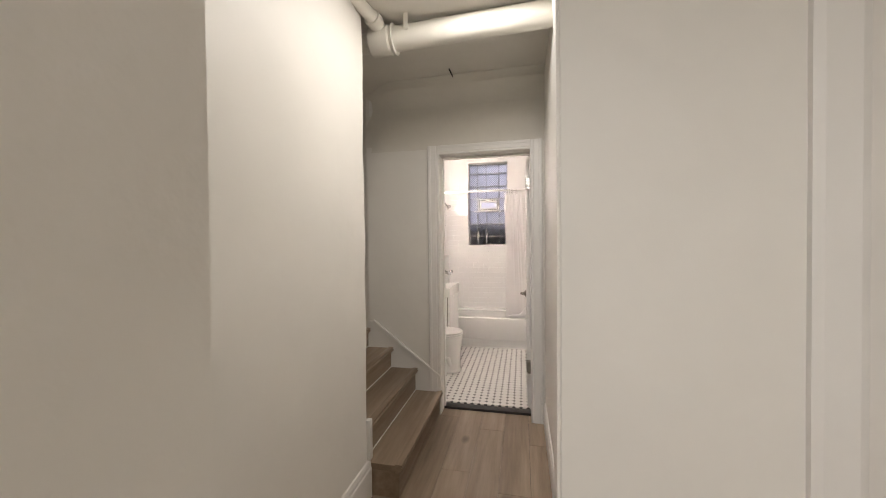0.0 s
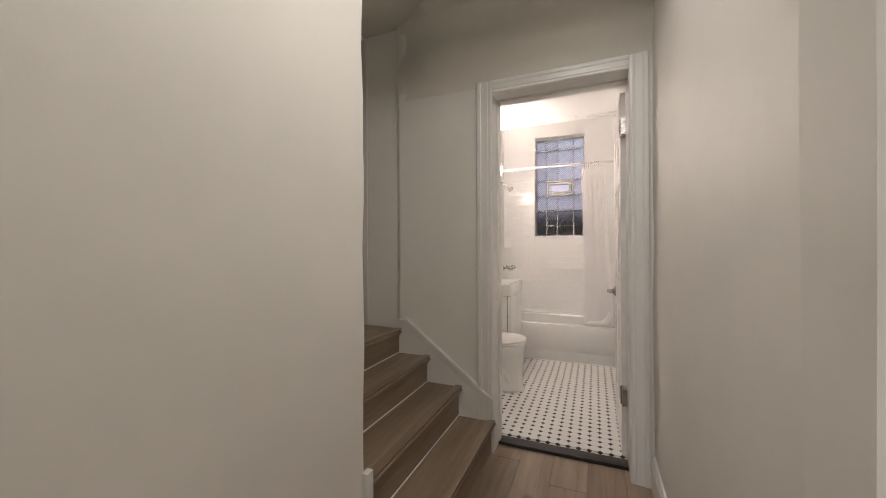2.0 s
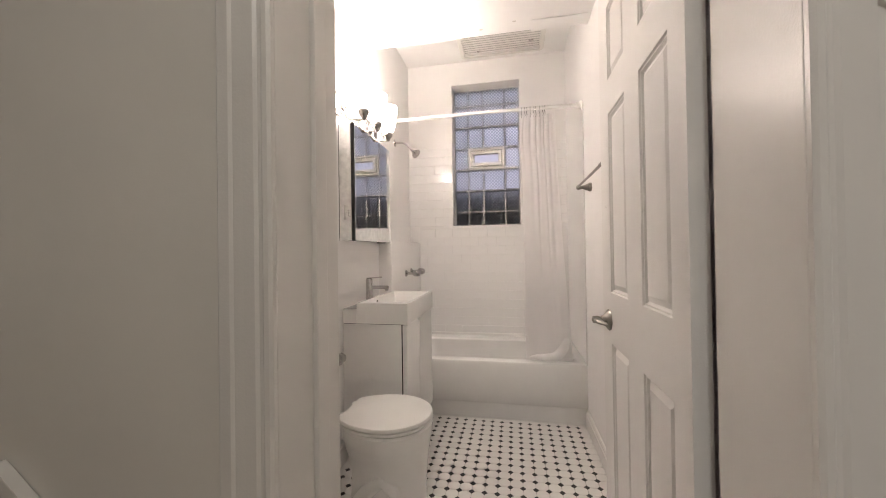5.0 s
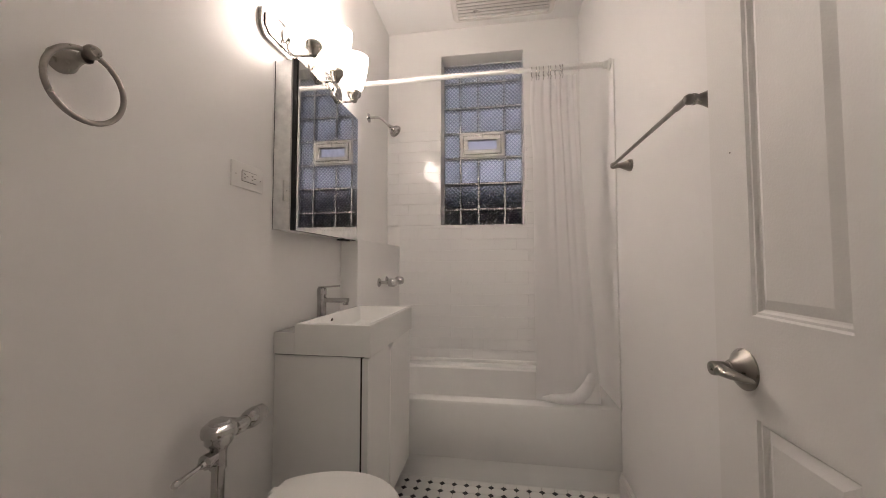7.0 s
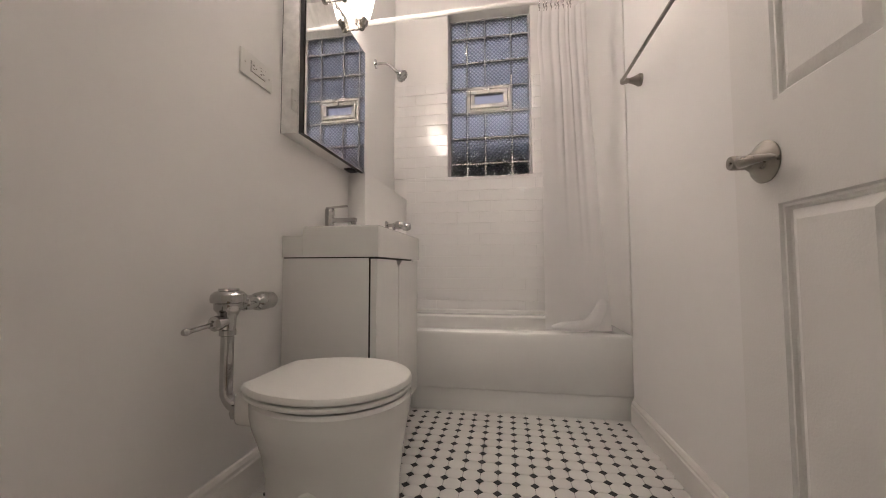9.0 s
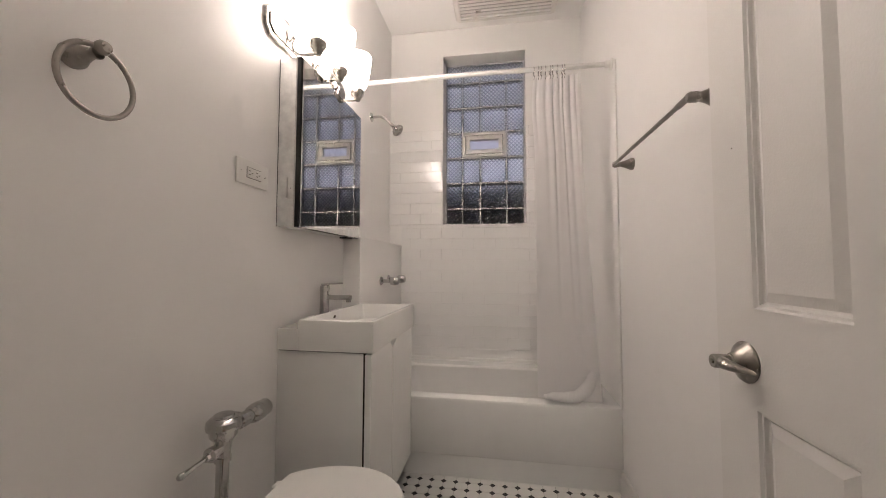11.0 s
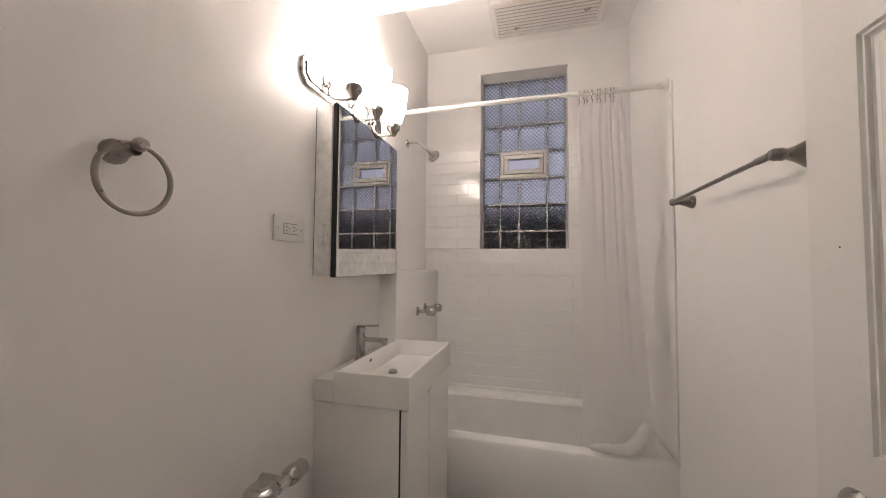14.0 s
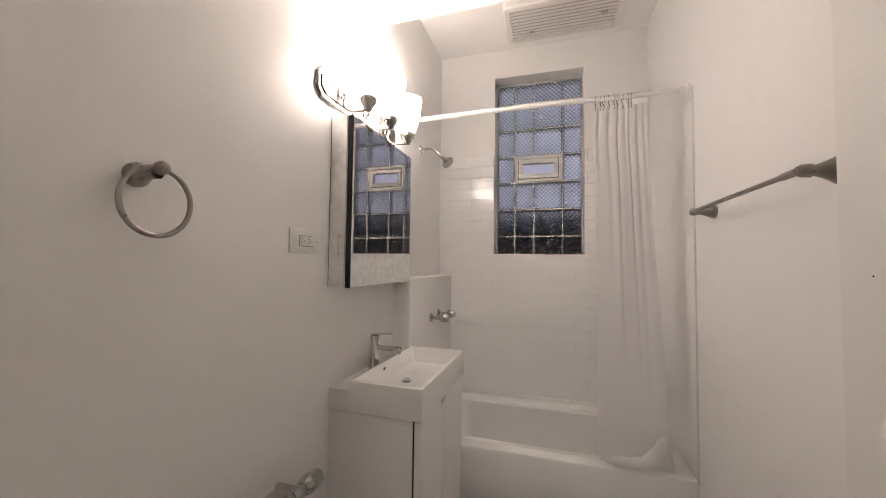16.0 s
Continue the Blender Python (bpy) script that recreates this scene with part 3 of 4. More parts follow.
# wall tiles over the tub: running bond, up to eye level
TW, TH = 0.158, 0.0790
tile_wall = structure("wall_tile_field", box(-0.570, W_R, 5.006, 5.0195, 0.40, 1.386), WALL_GROUT, "white glossy subway tiles over the tub")

# ---- bathtub ----
tub = thing("bathtub", "white enamelled built-in bathtub with stepped apron", "bathtub")
TX0, TX1, TY0, TY1, TZ = -0.572, W_R, 4.257, 5.005, 0.402
def rounded(x0, x1, y0, y1, r, z, n=6):
    pts = []
    for cx, cy, a in ((x1 - r, y1 - r, 0), (x0 + r, y1 - r, 90), (x0 + r, y0 + r, 180), (x1 - r, y0 + r, 270)):
        for k in range(n + 1):
            t = radians(a + 90 * k / n)
            pts.append((cx + r * math.cos(t), cy + r * math.sin(t), z))
    return pts
loops = [rounded(TX0, TX1, TY0 + .006, TY1, 0.004, 0.114), rounded(TX0, TX1, TY0, TY1, 0.004, 0.122), rounded(TX0, TX1, TY0, TY1, 0.004, 0.385), rounded(TX0, TX1, TY0 + .006, TY1, 0.006, 0.397), rounded(TX0, TX1, TY0 + .018, TY1, 0.006, TZ),
         rounded(TX0 + .07, TX1 - .05, TY0 + .066, TY1 - .118, 0.10, TZ), rounded(TX0 + .082, TX1 - .062, TY0 + .078, TY1 - .13, 0.10, TZ - .012), rounded(TX0 + .10, TX1 - .09, TY0 + .10, TY1 - .145, 0.11, 0.16), rounded(TX0 + .15, TX1 - .16, TY0 + .15, TY1 - .20, 0.10, 0.10)]
part("basin", loft(loops, None, False, True), ENAMEL, tub, "", True)
part("apron_base", box(TX0, TX1, TY0 + .014, TY0 + .05, 0.0, 0.118, 0.004), ENAMEL, tub, "recessed lower apron")
part("back_upstand", box(TX0, TX1, TY1 - .012, TY1, TZ - .004, TZ + .024, 0.006), ENAMEL, tub)

# ---- tub taps and shower ----
taps = thing("tub_taps", "two chrome tub valves on the boxed plumbing wall", "tap")
for y, z in ((4.55, 0.985), (4.70, 0.992)):
    m = pose(-0.573, y, z, 0, 90, 0)
    v = part("valve", lathe([(0, -0.002), (0.028, -0.002), (0.028, 0.004), (0.020, 0.012), (0.011, 0.016), (0.011, 0.060), (0.014, 0.064)], m), CHROME, taps)
    part("handle", lathe([(0.014, 0.060), (0.024, 0.066), (0.027, 0.080), (0.026, 0.100), (0.021, 0.114), (0.014, 0.118), (0, 0.119)], m, 10), CHROME, v, "chrome tap handle")
shower = thing("shower", "chrome shower head on a bent arm", "shower")
SY = 4.60
arm_pts = [(W_L - .004, SY, 2.050), (W_L + .05, SY, 2.050)] + [(W_L + .05 + 0.07 * math.sin(radians(a)), SY, 1.98 + 0.07 * math.cos(radians(a))) for a in (12, 24, 36, 46)] + [(W_L + 0.145, SY, 1.985)]
part("arm", tube(arm_pts, 0.0085), CHROME, shower)
part("flange", lathe([(0, -0.002), (0.030, -0.002), (0.028, 0.006), (0.012, 0.012), (0, 0.013)], pose(W_L, SY, 2.05, 0, 90, 0)), CHROME, shower)
HM = Matrix.Translation((W_L + 0.145, SY, 1.985)) @ Vector((0.72, -0.12, -0.68)).to_track_quat("Z", "Y").to_matrix().to_4x4()
part("head", lathe([(0, -0.012), (0.011, -0.012), (0.013, 0.010), (0.018, 0.016), (0.022, 0.030), (0.036, 0.042), (0.040, 0.052), (0.038, 0.058)], HM), CHROME, shower)
part("spray_face", lathe([(0.038, 0.057), (0.030, 0.059), (0.020, 0.055), (0.010, 0.058), (0, 0.058)], HM), STEEL, shower, "grey spray face")

# ---- curtain rod and curtain ----
rod = thing("curtain_rod", "white painted shower curtain rod", "rod")
part("rod_tube", tube([(W_L, 4.315, 2.122), (0.1, 4.315, 2.128), (W_R, 4.315, 2.124)], 0.0135, 18), PLASTIC, rod)
for x, a in ((W_L, 90), (W_R, -90)):
    part("flange", lathe([(0, 0), (0.030, 0), (0.030, 0.006), (0.019, 0.014), (0.019, 0.034), (0, 0.034)], pose(x, 4.315, 2.123, 0, a, 0)), PLASTIC, rod)
curtain = thing("shower_curtain", "white cloth shower curtain drawn to one end of the rod", "curtain")
NU, NV = 150, 60
# pleats: place across the cloth, width, depth, how far down they reach
PLEATS = ((0.10, 0.030, 0.0046, 0.25), (0.30, 0.045, 0.0056, 0.60), (0.47, 0.024, 0.0075, 0.80), (0.60, 0.030, 0.0046, 0.30), (0.68, 0.022, 0.0080, 0.95), (0.83, 0.034, 0.0068, 1.30), (0.94, 0.020, 0.0030, 0.50))


def drape(u, v):
    """u along the cloth, v from the top down."""
    wide = 0.222 + 0.080 * v ** 1.4
    x = 0.344 - 0.014 * math.exp(-((v - 0.10) / 0.10) ** 2) * (1 - u) + 0.002 * v + wide * u
    fold = 0.0
    for k, (at_u, w, d, reach) in enumerate(PLEATS):
        drift = at_u + 0.03 * v * math.sin(k * 2.3)
        fold += d * math.exp(-((u - drift) / (w * (1 + 0.9 * v))) ** 2) * max(0.0, 1 - v / reach) ** 0.8
    fold += 0.0016 * math.sin(u * 12 + 1.4 * v + 0.4) * (0.3 + 0.7 * v) + 0.0012 * noise.noise(Vector((u * 5, v * 3, 1.7)))
    y = 4.312 + fold - 0.020 * v * v - 0.030 * u * v
    z = 2.088 - 0.006 * abs(math.sin(u * 25)) * (1 - v) + (0.420 - 2.088) * v
    return (x, y, z)
bm = bmesh.new()
grid = [[bm.verts.new(drape(i / NU, j / NV)) for i in range(NU + 1)] for j in range(NV + 1)]
for j in range(NV):
    for i in range(NU):
        bm.faces.new((grid[j][i], grid[j][i + 1], grid[j + 1][i + 1], grid[j + 1][i]))
bmesh.ops.solidify(bm, geom=bm.faces[:], thickness=0.0015)
part("cloth", bm, CLOTH, curtain, "", True)
# the hem's end, folded over onto the tub rim
spine = [(0.375, 4.275, 0.432), (0.42, 4.258, 0.436), (0.475, 4.252, 0.438), (0.53, 4.255, 0.446), (0.572, 4.266, 0.470), (0.600, 4.278, 0.515), (0.612, 4.285, 0.560), (0.612, 4.29, 0.578)]
bm = tube(spine, [0.010, 0.020, 0.026, 0.030, 0.030, 0.028, 0.024, 0.010], 12)
for v in bm.verts:
    v.co.y = 4.27 + (v.co.y - 4.27) * 0.8
    v.co += Vector(noise.noise_vector(v.co * 18)) * 0.006
    v.co.z = max(v.co.z, 0.406)
part("folded_hem", bm, CLOTH, curtain, "crumpled hem folded over the tub rim", True)
for k in range(9):
    x = 0.343 + 0.0200 * k + 0.004 * math.sin(k * 2.1)
    pts = arc((x, 4.315, 2.116), 0.0215, -80, 262, (0.06 * math.sin(k * 2.7), 1, 0), (0, 0, 1), 20)
    bm = tube(pts, 0.0014, 6)
    for p in pts[8:15:2]:
        bmesh.ops.create_icosphere(bm, subdivisions=1, radius=0.0034, matrix=Matrix.Translation(p))
    tube([(x, 4.312, 2.096), (x + 0.002, 4.306, 2.084), (x, 4.304, 2.072), (x - 0.001, 4.308, 2.066)], 0.0014, 6, bm)
    part("curtain_ring", bm, CHROME, curtain, "thin chrome roller ring and hook")

# ---- vanity ----
vanity = thing("vanity_cabinet", "white lacquered wall-hung vanity cabinet under the basin", "cabinet")
VY0, VY1, VX = 3.648, 4.248, -0.298
part("body", box(W_L + .001, -0.3285, VY0, VY1, 0.112, 0.7585, 0.0015, 1), LACQUER, vanity, "", False)
# near-black fillers paint the shade in the gaps under basin and behind doors
part("top_gap_shade", box(W_L + .003, -0.330, VY0 + .004, VY1 - .004, 0.7580, 0.7624), DARK_GAP, vanity, "", False)
part("gap_shade_strip", box(-0.3290, -0.3205, VY0 + .002, VY1 - .004, 0.116, 0.760), DARK_GAP, vanity, "", False)
for y0, y1 in ((VY0, 3.9095), (3.9160, VY1)):
    o = [(y0, 0.112), (y1, 0.112), (y1, 0.755), (y0, 0.755)]
    if y0 == VY0:
        o = [(y0, 0.112), (y1, 0.112), (y1, 0.720), (y1 - 0.004, 0.730), (y1 - .03, 0.7555), (y0, 0.7555)]
    else:
        o = [(y0, 0.112), (y1, 0.112), (y1, 0.7555), (y0 + .05, 0.7555), (y0 + 0.004, 0.730), (y0, 0.720)]
    part("door", prism(o, "x", -0.3215, VX, 0.001), LACQUER, vanity, "", False)
basin = thing("wash_basin", "white rectangular ceramic wash basin", "basin")
loops = [rounded(-0.583, -0.290, 3.642, 4.254, 0.0015, 0.7625), rounded(-0.583, -0.290, 3.642, 4.254, 0.0015, 0.866), rounded(-0.581, -0.292, 3.644, 4.252, 0.003, 0.874), rounded(-0.578, -0.296, 3.648, 4.248, 0.006, 0.877),
         rounded(-0.572, -0.303, 3.655, 4.241, 0.006, 0.877), rounded(-0.568, -0.306, 3.658, 4.238, 0.008, 0.873), rounded(-0.552, -0.318, 3.69, 4.215, 0.012, 0.805), rounded(-0.540, -0.330, 3.71, 4.195, 0.012, 0.798)]
part("bowl", loft(loops), PORCELAIN, basin, "", True)
part("tap_ledge", box(W_L + .001, -0.5830, 3.6421, 4.209, 0.7625, 0.842, 0.0012, 1), PORCELAIN, basin, "ceramic ledge behind the bowl")
part("overflow", lathe([(0, 0), (0.010, 0), (0.010, 0.002), (0, 0.003)], pose(-0.5635, 3.90, 0.850, 0, 104, 0), 16), BRONZE, basin, "dark overflow hole")
part("drain", lathe([(0, 0), (0.022, 0), (0.022, 0.004), (0.016, 0.006), (0.016, 0.014), (0, 0.016)], pose(-0.47, 3.93, 0.797)), CHROME, basin, "chrome drain stopper")
tap = thing("basin_tap", "chrome single-lever basin tap", "tap")
fx, fy = -0.624, 3.925
part("tap_body", lathe([(0, 0.841), (0.026, 0.841), (0.026, 0.846), (0.021, 0.852), (0.020, 0.955), (0.021, 0.958), (0.021, 0.985), (0.018, 0.989), (0, 0.990)], pose(fx, fy, 0)), CHROME, tap)
part("spout", box(fx, fx + 0.128, fy - 0.012, fy + 0.012, 0.925, 0.946, 0.006), CHROME, tap)
part("aerator", lathe([(0, 0), (0.011, 0), (0.011, 0.012), (0, 0.012)], pose(fx + 0.115, fy, 0.915)), CHROME, tap)
part("lever", box(fx - 0.016, fx + 0.085, fy - 0.009, fy + 0.009, 0.989, 0.997, 0.003, 2, None, Matrix.Translation((fx, fy, .99)) @ pose(0, 0, 0, 0, -4, 0) @ Matrix.Translation((-fx, -fy, -.99))), CHROME, tap, "flat chrome lever")

# ---- mirror cabinet ----
cab = thing("mirror_cabinet", "mirrored medicine cabinet with dark door edge", "cabinet")
MY0, MY1, MZ0, MZ1 = 3.622, 4.200, 1.224, 1.868
part("body", box(W_L + .001, -0.596, MY0, MY1, MZ0, MZ1, 0.001, 1), PLASTIC, cab, "", False)
part("side_mirror", box(W_L + .003, -0.599, MY0 - .004, MY0 - .0005, MZ0, MZ1), MIRROR, cab, "mirrored side", False)
part("door_edge", box(-0.5955, -0.579, MY0 - .002, MY1, MZ0 - .004, MZ1 + .004, 0.001, 1), BLACK, cab, "black edge of the mirror door", False)
# thin black strip stands in for the shadow line between cabinet and wall
part("wall_shade_strip", box(W_L + .001, W_L + .003, MY0 - .004, MY0, MZ0, MZ1), BLACK, cab, "black strip for the shadow line at the wall", False)
part("mirror_door", box(-0.5785, -0.574, MY0 + .004, MY1, MZ0 - .003, MZ1 + .003, 0.002, 1), MIRROR, cab, "mirror glass door", False)
part("hinge_clip", box(-0.64, -0.60, 4.10, 4.17, MZ0 - .008, MZ0 - .0005, 0.001), BLACK, cab, "black clip under the cabinet")

# ---- vanity light ----
light = thing("vanity_light", "three-lamp brushed nickel wall light with glowing bell glass shades", "wall light")
PZ, PH = 1.972, 0.060
o = [(3.515, PZ - .030), (3.545, PZ - PH), (4.145, PZ - PH), (4.175, PZ - .030), (4.175, PZ + .030), (4.145, PZ + PH), (3.545, PZ + PH), (3.515, PZ + .030)]
part("back_plate", prism(o, "x", W_L, W_L + 0.014, 0.003), PLATE, light, "bevelled nickel back plate", False)
oi = [(3.845 + (a - 3.845) * 0.955, PZ + (b - PZ) * 0.70) for a, b in o]
part("inner_plate", prism(oi, "x", W_L + 0.0135, W_L + 0.020, 0.002), PLATE, light, "", False)
LX = W_L + 0.138
for y in (3.650, 3.845, 4.040):
    part("boss", lathe([(0, 0.018), (0.030, 0.018), (0.026, 0.026), (0.013, 0.032), (0, 0.033)], pose(W_L, y, PZ + .004, 0, 90, 0)), PLATE, light)
    pts = [(W_L + 0.028, y, PZ + .004)] + [(W_L + 0.075 - 0.045 * math.cos(radians(a)), y, PZ - 0.036 - 0.040 * math.sin(radians(a))) for a in (-40, 0, 35, 70, 90)] + [(LX - 0.02, y, PZ - 0.078), (LX, y, PZ - 0.074)]
    part("arm", tube(pts, 0.0058, 10), PLATE, light)
    part("socket_cup", lathe([(0, -0.082), (0.012, -0.082), (0.016, -0.074), (0.020, -0.064), (0.031, -0.052), (0.033, -0.036), (0.028, -0.024), (0, -0.024)], pose(LX, y, PZ), 24), PLATE, light)
    part("shade", lathe([(0.028, -0.030), (0.040, -0.012), (0.052, 0.030), (0.060, 0.075), (0.064, 0.118), (0.066, 0.138), (0.062, 0.138), (0.060, 0.116), (0.056, 0.075), (0.048, 0.032), (0.036, -0.008), (0, -0.020)], pose(LX, y, PZ), 32), SHADE, light, "glowing white bell glass shade")
    lamp("vanity_bulb", "POINT", (LX, y, PZ + 0.090), BULB_W, (1.0, 0.85, 0.775), 0.024)

# ---- outlet ----
outlet = thing("wall_outlet", "white double wall outlet on a wide plate", "outlet")
part("cover_plate", box(W_L, W_L + 0.007, 3.402, 3.556, 1.343, 1.426, 0.003), PLASTIC, outlet)
part("outline", box(W_L + .0066, W_L + 0.0075, 3.446, 3.518, 1.367, 1.403), BRONZE, outlet, "dark joint line")
part("receptacle", box(W_L + .007, W_L + 0.0095, 3.4475, 3.5165, 1.3685, 1.4015, 0.001), PLASTIC, outlet)
for y in (3.464, 3.500):
    for dy, dz, h in ((-.006, .006, .003), (-.006, -.006, .003), (.006, 0, .003)):
        part("slot", box(W_L + .0092, W_L + 0.0100, y + dy - .0035, y + dy + .0035, 1.385 + dz - .0012, 1.385 + dz + .0012), BRONZE, outlet, "", False)
for y in (3.420, 3.538):
    part("screw", lathe([(0, 0), (0.0025, 0), (0.0020, 0.001), (0, 0.001)], pose(W_L + .007, y, 1.385, 0, 90, 0), 10), STEEL, outlet)

# ---- towel ring and towel bar ----
ring = thing("towel_ring", "brushed nickel towel ring on the wall", "towel ring")
RY, RZ = 2.955, 1.495
def bell(m, k=1.0):
    return lathe([(r * k, z) for r, z in [(0, 0), (0.026, 0), (0.0265, 0.010), (0.023, 0.016), (0.021, 0.020), (0.0145, 0.036), (0.0105, 0.050), (0.0105, 0.054), (0.0125, 0.058), (0.0125, 0.064)]], m, 26)
part("post", bell(pose(W_L, RY, RZ - .009, 0, 90, 0), 0.94), NICKEL, ring)
part("finial", lathe([(0.010, 0.060), (0.013, 0.068), (0.014, 0.076), (0.010, 0.084), (0, 0.086)], pose(W_L, RY, RZ, 0, 90, 0)), NICKEL, ring)
c = Vector((W_L + 0.066, RY, RZ - 0.066))
part("ring", tube([c + Vector((0, 0.067 * math.sin(a), 0.067 * math.cos(a))) for a in [2 * math.pi * k / 48 for k in range(48)]], 0.0052, 12, None, True), NICKEL, ring)
bar = thing("towel_bar", "brushed nickel towel bar on the wall", "towel bar")
BZ = 1.526
for y in (3.416, 4.052):
    p = part("post", bell(pose(W_R, y, BZ, 0, -90, 0), 1.2 if y < 3.6 else 1.0), NICKEL, bar)
    part("finial", lathe([(0.011, 0.060), (0.014, 0.067), (0.0145, 0.075), (0.010, 0.083), (0, 0.085)], pose(W_R, y, BZ, 0, -90, 0)), NICKEL, bar)
part("bar", tube([(W_R - .078, 3.419, BZ), (W_R - .078, 3.472, BZ), (W_R - .078, 3.474, BZ), (W_R - .078, 4.0, BZ), (W_R - .078, 4.048, BZ)], [0.0090, 0.0090, 0.0068, 0.0068, 0.0080], 16), NICKEL, bar)

# ---- toilet ----
toilet = thing("toilet", "white porcelain toilet with closed seat lid", "toilet")
CY = 3.322
def egg(xb, xf, half, z, n=48):
    """An egg-shaped outline cut straight across at the back, from xb to xf."""
    pts, xc = [], xb + (xf - xb) * 0.50
    for k in range(n):
        a = 2 * math.pi * k / n
        c, s = math.cos(a), math.sin(a)
        x = xc + (xf - xc) * c if c >= 0 else max(xb + 0.004 * s * s, xc + (xc - xb) * 1.24 * c)
        pts.append((x, CY + half * s, z))
    return pts
loops = [egg(-0.47, -0.106, 0.128, 0.0), egg(-0.47, -0.105, 0.130, 0.018), egg(-0.46, -0.116, 0.118, 0.035), egg(-0.44, -0.118, 0.108, 0.12), egg(-0.44, -0.115, 0.112, 0.20), egg(-0.445, -0.108, 0.136, 0.27),
         egg(-0.455, -0.098, 0.172, 0.335), egg(-0.458, -0.092, 0.182, 0.365), egg(-0.458, -0.090, 0.185, 0.400), egg(-0.452, -0.096, 0.178, 0.408)]
part("bowl", loft(loops), PORCELAIN, toilet, "", True)
part("trapway", tube([(-0.42, CY - .086, 0.06), (-0.36, CY - .088, 0.13), (-0.29, CY - .090, 0.19), (-0.24, CY - .086, 0.16), (-0.22, CY - .078, 0.08)], [.03, .035, .036, .034, .03], 12), PORCELAIN, toilet)
part("rear_deck", box(-0.545, -0.42, CY - 0.062, CY + 0.062, 0.315, 0.402, 0.025, 4), PORCELAIN, toilet)
part("seat_ring", loft([egg(-0.470, -0.094, 0.183, 0.4135), egg(-0.474, -0.090, 0.187, 0.416), egg(-0.474, -0.090, 0.187, 0.422), egg(-0.471, -0.093, 0.184, 0.4245)]), PLASTIC, toilet, "white plastic seat")
part("seat_lid", loft([egg(-0.476, -0.094, 0.180, 0.4275), egg(-0.480, -0.089, 0.185, 0.431), egg(-0.480, -0.089, 0.185, 0.438), egg(-0.476, -0.093, 0.181, 0.444), egg(-0.466, -0.104, 0.170, 0.447), egg(-0.43, -0.15, 0.13, 0.449)]), PLASTIC, toilet, "white plastic lid")
for dy in (-.07, .07):
    part("seat_hinge", box(-0.497, -0.468, CY + dy - .016, CY + dy + .016, 0.403, 0.438, 0.008, 3), PLASTIC, toilet)

# ---- flush valve ----
valve = thing("flush_valve", "chrome toilet flush valve with side handle", "flush valve")
FX, FY = -0.590, 3.296
part("flush_pipe", tube([(FX, FY, 0.60), (FX, FY, 0.42), (FX, FY, 0.40)] + [(FX + 0.05 - 0.05 * math.cos(radians(a)), FY, 0.40 - 0.05 * math.sin(radians(a))) for a in (15, 30, 50, 70)] + [(FX + 0.065, FY, 0.344)], 0.0165, 16), CHROME, valve)
part("spud", lathe([(0, 0), (0.024, 0), (0.024, 0.012), (0.019, 0.016), (0.019, 0.03), (0, 0.03)], pose(FX + 0.030, FY, 0.345, 0, 90, 0), 8), CHROME, valve)
part("collar", lathe([(0.0165, 0.540), (0.021, 0.542), (0.021, 0.556), (0.0175, 0.560), (0.0175, 0.573)], pose(FX, FY, 0), 20), CHROME, valve)
part("valve_body", lathe([(0, 0.555), (0.019, 0.556), (0.021, 0.590), (0.028, 0.604), (0.035, 0.612), (0.036, 0.628), (0.043, 0.631), (0.045, 0.640), (0.043, 0.652), (0.034, 0.660), (0.026, 0.662), (0.025, 0.668), (0, 0.670)], pose(FX, FY, 0), 28), CHROME, valve)
hm = Matrix.Translation((FX, FY, 0.582)) @ Vector((-0.02, -1, -0.08)).to_track_quat("Z", "Y").to_matrix().to_4x4()
h = part("handle_nut", lathe([(0, 0.015), (0.017, 0.015), (0.017, 0.032), (0.020, 0.034), (0.020, 0.046), (0.011, 0.052), (0.010, 0.060), (0, 0.060)], hm, 12), CHROME, valve)
part("handle", lathe([(0, 0.055), (0.0055, 0.055), (0.0062, 0.095), (0.0068, 0.118), (0.009, 0.124), (0.009, 0.132), (0.006, 0.137), (0, 0.138)], hm, 14), CHROME, h, "chrome flush handle")
sm = pose(FX, FY, 0.622, -90, 0, 0)
part("supply_arm", lathe([(0, 0.02), (0.017, 0.02), (0.017, 0.055), (0.021, 0.058), (0.022, 0.084), (0.018, 0.088), (0.018, 0.106), (0.026, 0.112), (0.029, 0.126), (0.029, 0.150), (0.026, 0.156), (0.026, 0.178), (0.020, 0.186), (0, 0.188)], sm, 16), CHROME, valve, "chrome control stop")
part("supply_stub", tube([(FX, FY + 0.092, 0.622), (W_L, FY + 0.092, 0.622)], 0.014, 14), CHROME, valve)

# ---- bathroom door leaf, standing open ----
door = thing("bathroom_door", "white six-panel door standing open", "door")
LX0, LX1, LY0, LY1, LZ0, LZ1 = 0.600, 0.636, 2.538, 3.213, 0.012, 2.130
CO = ((2.618, 2.798), (2.922, 3.104))
RO = ((0.235, 0.828), (1.003, 1.618), (1.735, 1.985))
def slab(y0, y1, z0, z1):
    return box(LX0, LX1, y0, y1, z0, z1)
for y0, y1 in ((LY0, CO[0][0]), (CO[1][1], LY1)):
    part("stile", slab(y0, y1, LZ0, LZ1), DOOR_PAINT, door, "", False)
part("mullion", slab(CO[0][1], CO[1][0], LZ0, LZ1), DOOR_PAINT, door, "", False)
